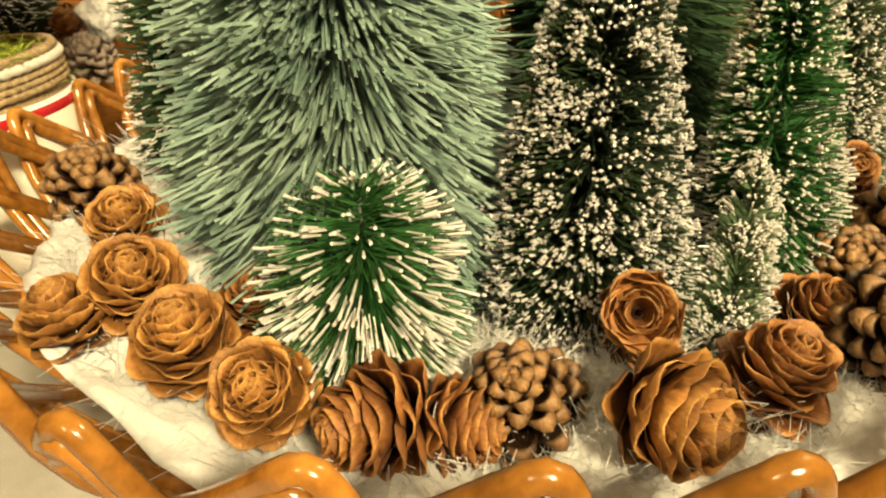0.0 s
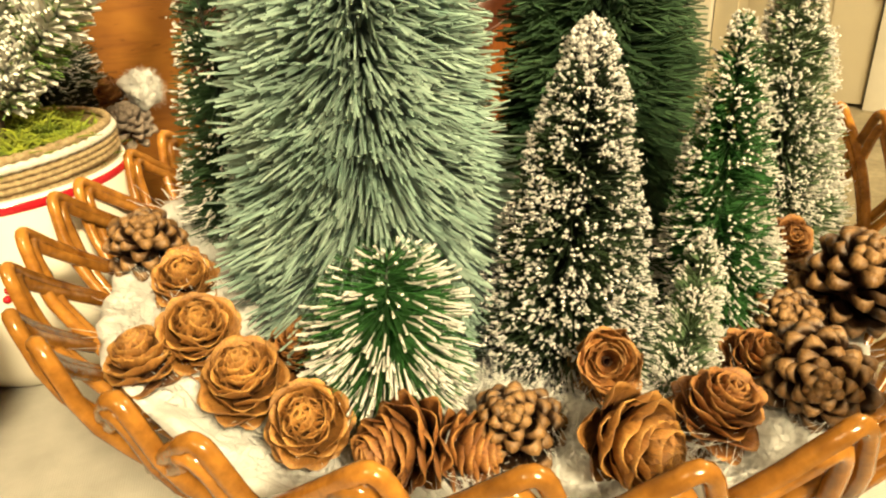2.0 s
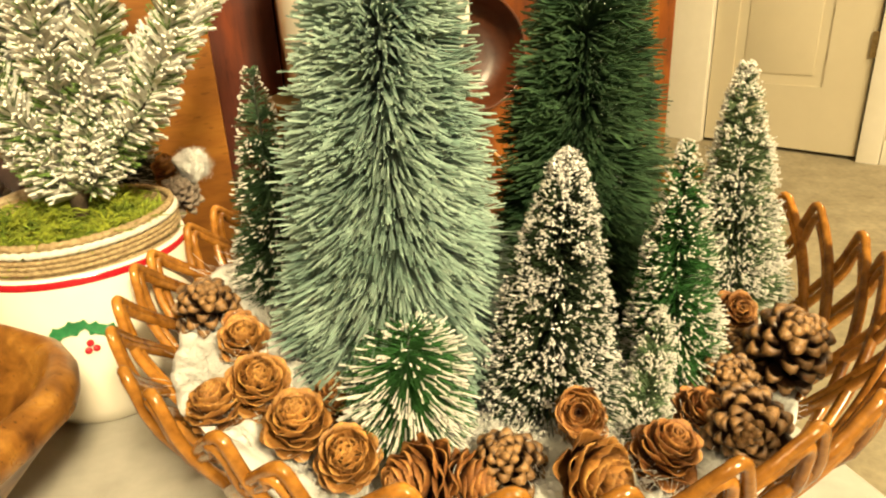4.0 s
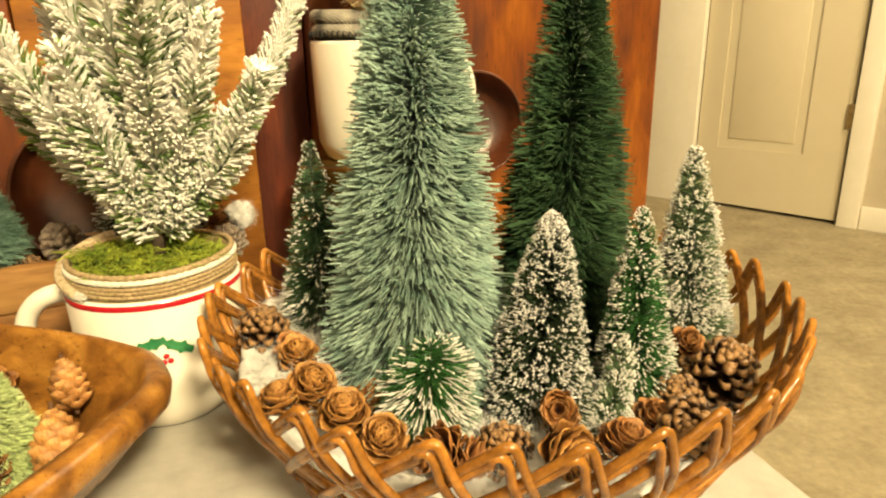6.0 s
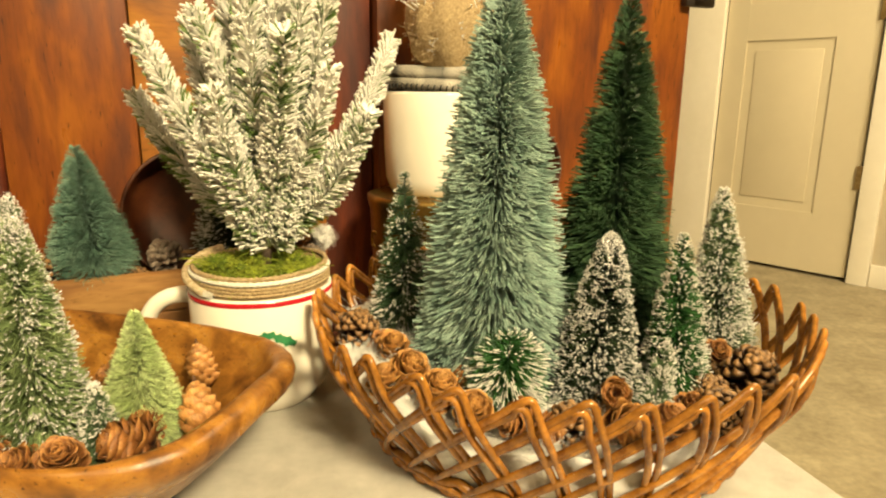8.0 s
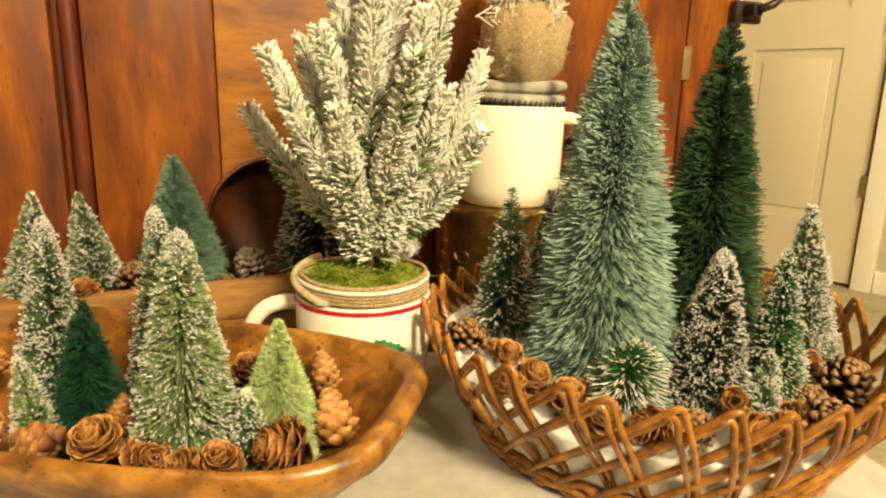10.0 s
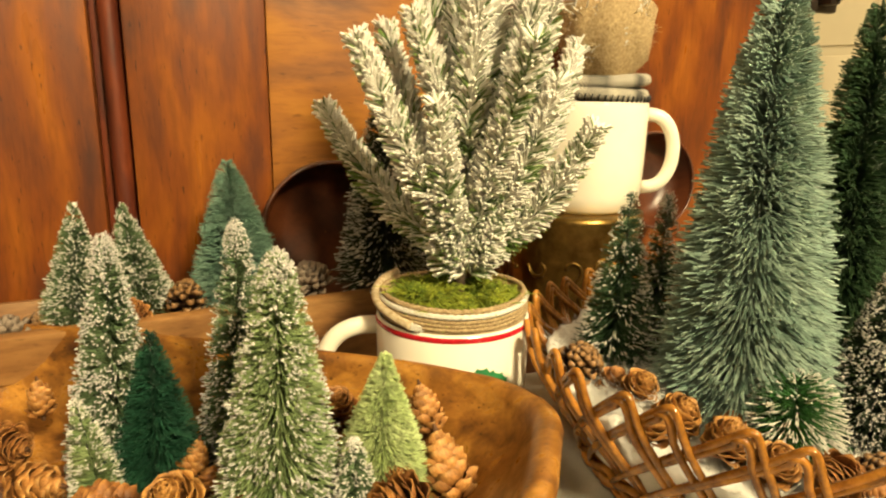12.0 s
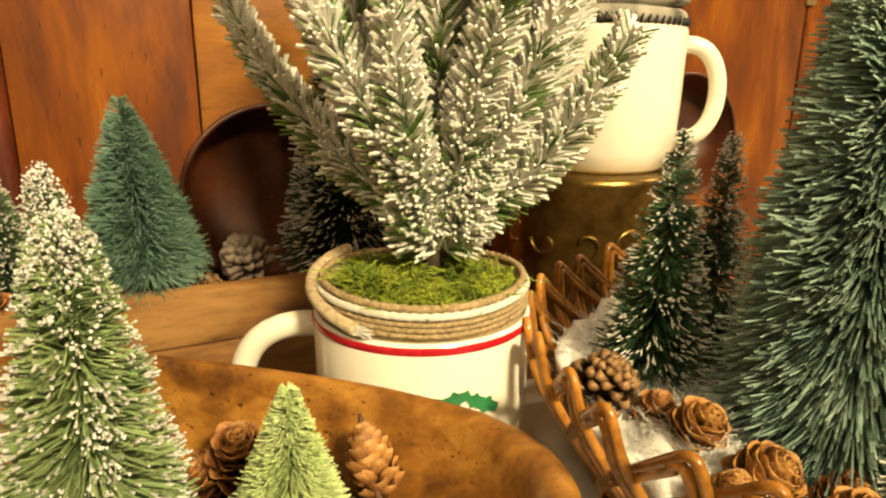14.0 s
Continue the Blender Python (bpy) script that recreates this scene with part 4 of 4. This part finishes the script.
# burlap pot in the mug with moss, and the flocked fir
pot = thing("burlap_pot", (-0.216, 0.083, 0.0), "burlap-wrapped pot edged with cord, set inside the mug", "plant pot")
r = 0.0525
v, f = lathe([(0.001, 0.012), (0.044, 0.012), (r - 0.001, 0.06), (r, 0.111), (r - 0.002, 0.1125), (r - 0.004, 0.111), (r - 0.005, 0.095), (0.001, 0.095)], 72, 0.01)
put_part("burlap", mesh_from("burlap", v, f, BURLAP), pot)
for rr, z, rad, mat, label in ((r - 0.0014, 0.1138, 0.0019, BURLAP, "rolled burlap edge"), (r + 0.0002, 0.1105, 0.002, WHITECORD, "white cord trim"), (r + 0.0003, 0.1068, 0.0014, BURLAP, ""),
                               (r + 0.0004, 0.1042, 0.0014, BURLAP, ""), (r + 0.0005, 0.1016, 0.0014, BURLAP, "")):
    pts = [(rr * math.cos(a) * (1 + 0.008 * math.sin(3 * a + 1)), rr * math.sin(a), z + 0.0009 * math.sin(2 * a + 1) + 0.00035 * math.sin(70 * a + z * 4000)) for a in np.linspace(0, 2 * math.pi, 240, endpoint=False)]
    v, f = tube(pts, rad, 6, True)
    put_part("cord", mesh_from("cord", v, f, mat), pot, label)
pts = [((r + 0.0036) * math.cos(a), (r + 0.0036) * math.sin(a), 0.1165 - 0.0145 * q ** 1.3) for q, a in zip(np.linspace(0, 1, 30), np.linspace(2.5, 4.25, 30))]
v, f = tube(pts, 0.0031, 10, taper=[1 + 0.06 * (i % 2) for i in range(30)])
put_part("cord_end", mesh_from("cord_end", v, f, ROPE), pot, "loose tan cord laid round the pot")
e = np.array(pts[-1])
rng = np.random.RandomState(3)
v, f = prisms(np.repeat(e[None], 60, 0) + rng.randn(60, 3) * 0.001, e + np.array((0.006, -0.0012, -0.0015)) + rng.randn(60, 3) * 0.0015, 0.0003, 0.0002)
put_part("frayed_tip", mesh_from("frayed_tip", v, f, WHITECORD), pot, "frayed pale cord end")

moss = thing("moss", (-0.216, 0.083, 0.0935), "bright yellow-green moss filling the pot", "moss")
v, f = lathe([(0.0475, 0.0), (0.047, 0.006), (0.04, 0.009), (0.02, 0.011), (0.001, 0.012)], 40, 0.06)
put_part("moss_bed", mesh_from("moss_bed", v, f, MOSSBED), moss)
rng = np.random.RandomState(12)
st, en = [], []
for _ in range(7500):
    rr, a = 0.046 * math.sqrt(rng.rand()), rng.rand() * 6.283
    p = np.array((rr * math.cos(a), rr * math.sin(a), 0.0095 + 0.004 * rng.rand() + 0.022 * noise.noise(Vector((rr * math.cos(a) * 75, rr * math.sin(a) * 75, 2)))))
    d = rng.randn(3) * np.array((0.0055, 0.0055, 0.003))
    d[2] = abs(d[2])
    st.append(p), en.append(p + d)
st, en = np.array(st), np.array(en)
mid = (st + en) / 2 + rng.randn(len(st), 3) * 0.0012 + np.array((0, 0, 0.001))
v, f = prisms(st, mid, 0.00045, 0.0004)
v2, f2 = prisms(mid, en, 0.0004, 0.0002)
put_part("moss_fuzz", mesh_from("strands", np.vstack((v, v2)), list(f) + [tuple(i + len(v) for i in t) for t in f2], MOSS, False), moss, kind="stuff")

fir = thing("flocked_fir", (-0.212, 0.085, 0.112), "small artificial fir thickly flocked with white snow", "artificial plant")


def fir_branch(a, tip, seed, full=1.0, white=0.56, ln=0.0172):
    """A branch from a to tip: stem, bare green needles and flocked needles."""
    rng = np.random.RandomState(seed)
    a, tip = np.array(a) - np.array((-0.212, 0.085, 0.112)), np.array(tip) - np.array((-0.212, 0.085, 0.112))
    length = np.linalg.norm(tip - a)
    side = np.cross(tip - a, rng.randn(3))
    side /= np.linalg.norm(side)
    pts = [a + (tip - a) * q + side * 0.05 * length * math.sin(math.pi * q) + np.array((0, 0, -0.07 * length * math.sin(math.pi * q))) for q in np.linspace(0, 1, 14)]
    v, f = tube(pts, 0.0021, 6, taper=list(np.linspace(1, 0.45, 14)))
    br = put_part("branch", mesh_from("branch", v, f, BARK), fir)
    n = int(length * 8800 * full)
    q = 0.08 + 0.92 * rng.rand(n)
    P = np.array(pts)
    idx = np.clip((q * 13).astype(int), 0, 12)
    fr = q * 13 - idx
    p = P[idx] * (1 - fr)[:, None] + P[idx + 1] * fr[:, None]
    ax = P[idx + 1] - P[idx]
    ax /= np.linalg.norm(ax, axis=1, keepdims=True)
    o = np.cross(ax, rng.randn(n, 3))
    o /= np.linalg.norm(o, axis=1, keepdims=True)
    d = ax * 0.66 + o * 0.8 + rng.randn(n, 3) * 0.1
    d[:, 2] += 0.08
    d /= np.linalg.norm(d, axis=1, keepdims=True)
    L = ln * (0.78 + 0.35 * rng.rand(n)) * np.clip(1.35 - 0.72 * q, 0.5, 1)
    e = p + d * L[:, None]
    patch = np.array([noise.noise(Vector((seed * 3.1, k * 7.0, o_z * 1.2))) for k, o_z in zip(q, o[:, 2])])
    w = rng.rand(n) < np.clip(white + 0.26 * o[:, 2] + 0.5 * patch + 0.16 * q, 0.08, 0.95)
    v, f = prisms(p, e, 0.00062, 0.0004)
    put_part("needles", mesh_from("needles", v, f, N_FIR, False), br, kind="stuff")
    v, f = prisms(p[w] + d[w] * (L[w] * (0.05 + 0.25 * rng.rand(w.sum())))[:, None], e[w] + d[w] * 0.0004, 0.0015, 0.0008, 4)
    k = int(length * 120)
    pick = rng.randint(0, max(1, w.sum()), k)
    v2, f2 = beads(e[w][pick] + rng.randn(k, 3) * 0.0012, 0.0006 + 0.0008 * rng.rand(k))
    f2 = [tuple(i + len(v) for i in t) for t in f2]
    put_part("flocking", mesh_from("flocking", np.vstack((v, v2)), list(f) + f2, FLOCK, False), br, "clumps of white flocking", kind="stuff")


v, f = tube([(0, 0, 0), (0.002, 0, 0.03), (0.006, 0.002, 0.08), (0.008, 0.004, 0.15), (0.008, 0.006, 0.22)], 0.0042, 9, taper=[1.1, 1, 0.9, 0.7, 0.4])
put_part("stem", mesh_from("stem", v, f, BARK), fir, "grey-brown wrapped stem")
S = lambda z: (-0.206, 0.088, z)
for i, (z, tip) in enumerate((
        (0.135, (-0.274, 0.035, 0.283)), (0.15, (-0.265, 0.095, 0.295)), (0.15, (-0.124, 0.177, 0.29)), (0.135, (-0.124, 0.065, 0.23)), (0.14, (-0.307, 0.085, 0.241)), (0.135, (-0.168, 0.018, 0.282)),
        (0.22, (-0.205, 0.09, 0.385)), (0.22, (-0.24, 0.11, 0.36)), (0.19, (-0.15, 0.08, 0.335)), (0.2, (-0.2, 0.15, 0.33)),
        (0.13, (-0.236, 0.06, 0.195)), (0.13, (-0.172, 0.075, 0.195)), (0.13, (-0.235, 0.105, 0.2)), (0.14, (-0.225, 0.035, 0.245)), (0.15, (-0.15, 0.06, 0.26)),
        (0.128, (-0.16, 0.1, 0.2)), (0.122, (-0.229, 0.07, 0.165)), (0.122, (-0.187, 0.07, 0.165)),
        (0.17, (-0.242, 0.055, 0.3)), (0.18, (-0.2, 0.045, 0.33)), (0.18, (-0.165, 0.055, 0.315)), (0.2, (-0.155, 0.135, 0.345)), (0.2, (-0.228, 0.13, 0.335)), (0.21, (-0.182, 0.08, 0.365)))):
    fir_branch(S(z), tip, 40 + i)

# brass pot, second mug, plaid, burlap ball
brass = thing("brass_pot", (-0.1, 0.312, 0), "embossed aged brass pot under the mug", "pot")
v, f = lathe([(0.001, 0.0), (0.06, 0.0), (0.064, 0.006), (0.066, 0.07), (0.068, 0.12), (0.071, 0.132), (0.071, 0.137), (0.066, 0.139), (0.001, 0.139)], 72)
put_part("body", mesh_from("body", v, f, BRASS), brass)
for i in range(14):
    a0, z0 = -2.9 + i * 0.24, 0.055 + 0.032 * (i % 2)
    pts = []
    for q in np.linspace(0, 1, 12):
        t = q * 4.4 + i
        rr = 0.013 * (1 - 0.7 * q)
        a = a0 + rr * math.cos(t) / 0.067
        pts.append((0.0668 * math.cos(a), 0.0668 * math.sin(a), z0 + rr * math.sin(t)))
    v, f = tube(pts, 0.0022, 6)
    put_part("embossed_scroll", mesh_from("embossed_scroll", v, f, BRASS), brass)
mug((-0.092, 0.312, 0.1395), 0.0605, 0.108, "tall plain cream mug stacked on the brass pot", -4, False, 0.029, 0.8)
plaid = thing("plaid_cloth", (-0.092, 0.312, 0.2475), "folded grey and black plaid cloth lying on the mug", "cloth")
for j, (rr, z0, h) in enumerate(((0.0605, 0.001, 0.0125), (0.0595, 0.0132, 0.0125))):
    prof = [(0.001, 0.0), (rr * 0.9, 0.0), (rr * 0.98, h * 0.2), (rr, h * 0.5), (rr * 0.98, h * 0.82), (rr * 0.92, h), (0.001, h)]
    verts, f = lathe(prof, 72)
    v = []
    for x, y, z in verts:
        a = math.atan2(y, x)
        w = 1 + 0.02 * math.sin(3 * a + j * 2) + 0.012 * math.sin(7 * a + j)
        v.append((x * w, y * w, z0 + z + 0.0018 * math.sin(2 * a + j * 1.5)))
    put_part("fold", mesh_from("fold", v, f, PLAID), plaid)
for k in range(64):
    a = 2 * math.pi * k / 64
    w = 0.061 * (1 + 0.02 * math.sin(3 * a) + 0.012 * math.sin(7 * a))
    z = 0.004 + 0.0018 * math.sin(2 * a)
    v, f = tube([(w * math.cos(a), w * math.sin(a), z - 0.0028), ((w + 0.0012) * math.cos(a), (w + 0.0012) * math.sin(a), z), ((w + 0.0006) * math.cos(a + 0.02), (w + 0.0006) * math.sin(a + 0.02), z + 0.0026)], 0.0009, 5)
    put_part("stitch", mesh_from("stitch", v, f, STITCH), plaid)
ball = thing("burlap_ball", (-0.08, 0.31, 0.262), "glittery burlap-wrapped root ball with frosted sprigs", "ornament")
v, f = lathe([(0.001, 0.0), (0.024, 0.006), (0.038, 0.025), (0.046, 0.05), (0.044, 0.075), (0.03, 0.094), (0.001, 0.1)], 36, 0.3)
put_part("burlap", mesh_from("burlap", v, f, BURLAP), ball)
rng = np.random.RandomState(8)
st = rng.randn(2600, 3)
st /= np.linalg.norm(st, axis=1, keepdims=True)
st = st * np.array((0.042, 0.042, 0.046)) + np.array((0, 0, 0.052))
en = st + (st - np.array((0, 0, 0.03))) * 0.05 + rng.randn(2600, 3) * 0.0045
v, f = prisms(st, en, 0.0003, 0.0002)
put_part("fuzz", mesh_from("fuzz", v, f, ROPE, False), ball, kind="stuff")
at = st[rng.rand(2600) < 0.7] * 1.03
v, f = beads(at, 0.0012)
put_part("sparkle", mesh_from("sparkle", v, f, GLITTER, False), ball, kind="stuff")
st = rng.rand(1600, 3) * np.array((0.07, 0.07, 0.08)) + np.array((-0.035, -0.035, 0.06))
en = st + rng.randn(1600, 3) * 0.008 + np.array((0, 0, 0.008))
v, f = prisms(st, en, 0.0006, 0.0009, 4)
put_part("sprig_frost", mesh_from("sprig_frost", v, f, FLOCK, False), ball, kind="stuff")

# remove the pattern cones from which the copies were made
for kind in (K_FLOWER, K_ROSE, K_RUST, K_PINE, K_LONG, K_LARCH, K_FROST):
    for o in (*kind.children_recursive, kind):
        bpy.data.objects.remove(o)
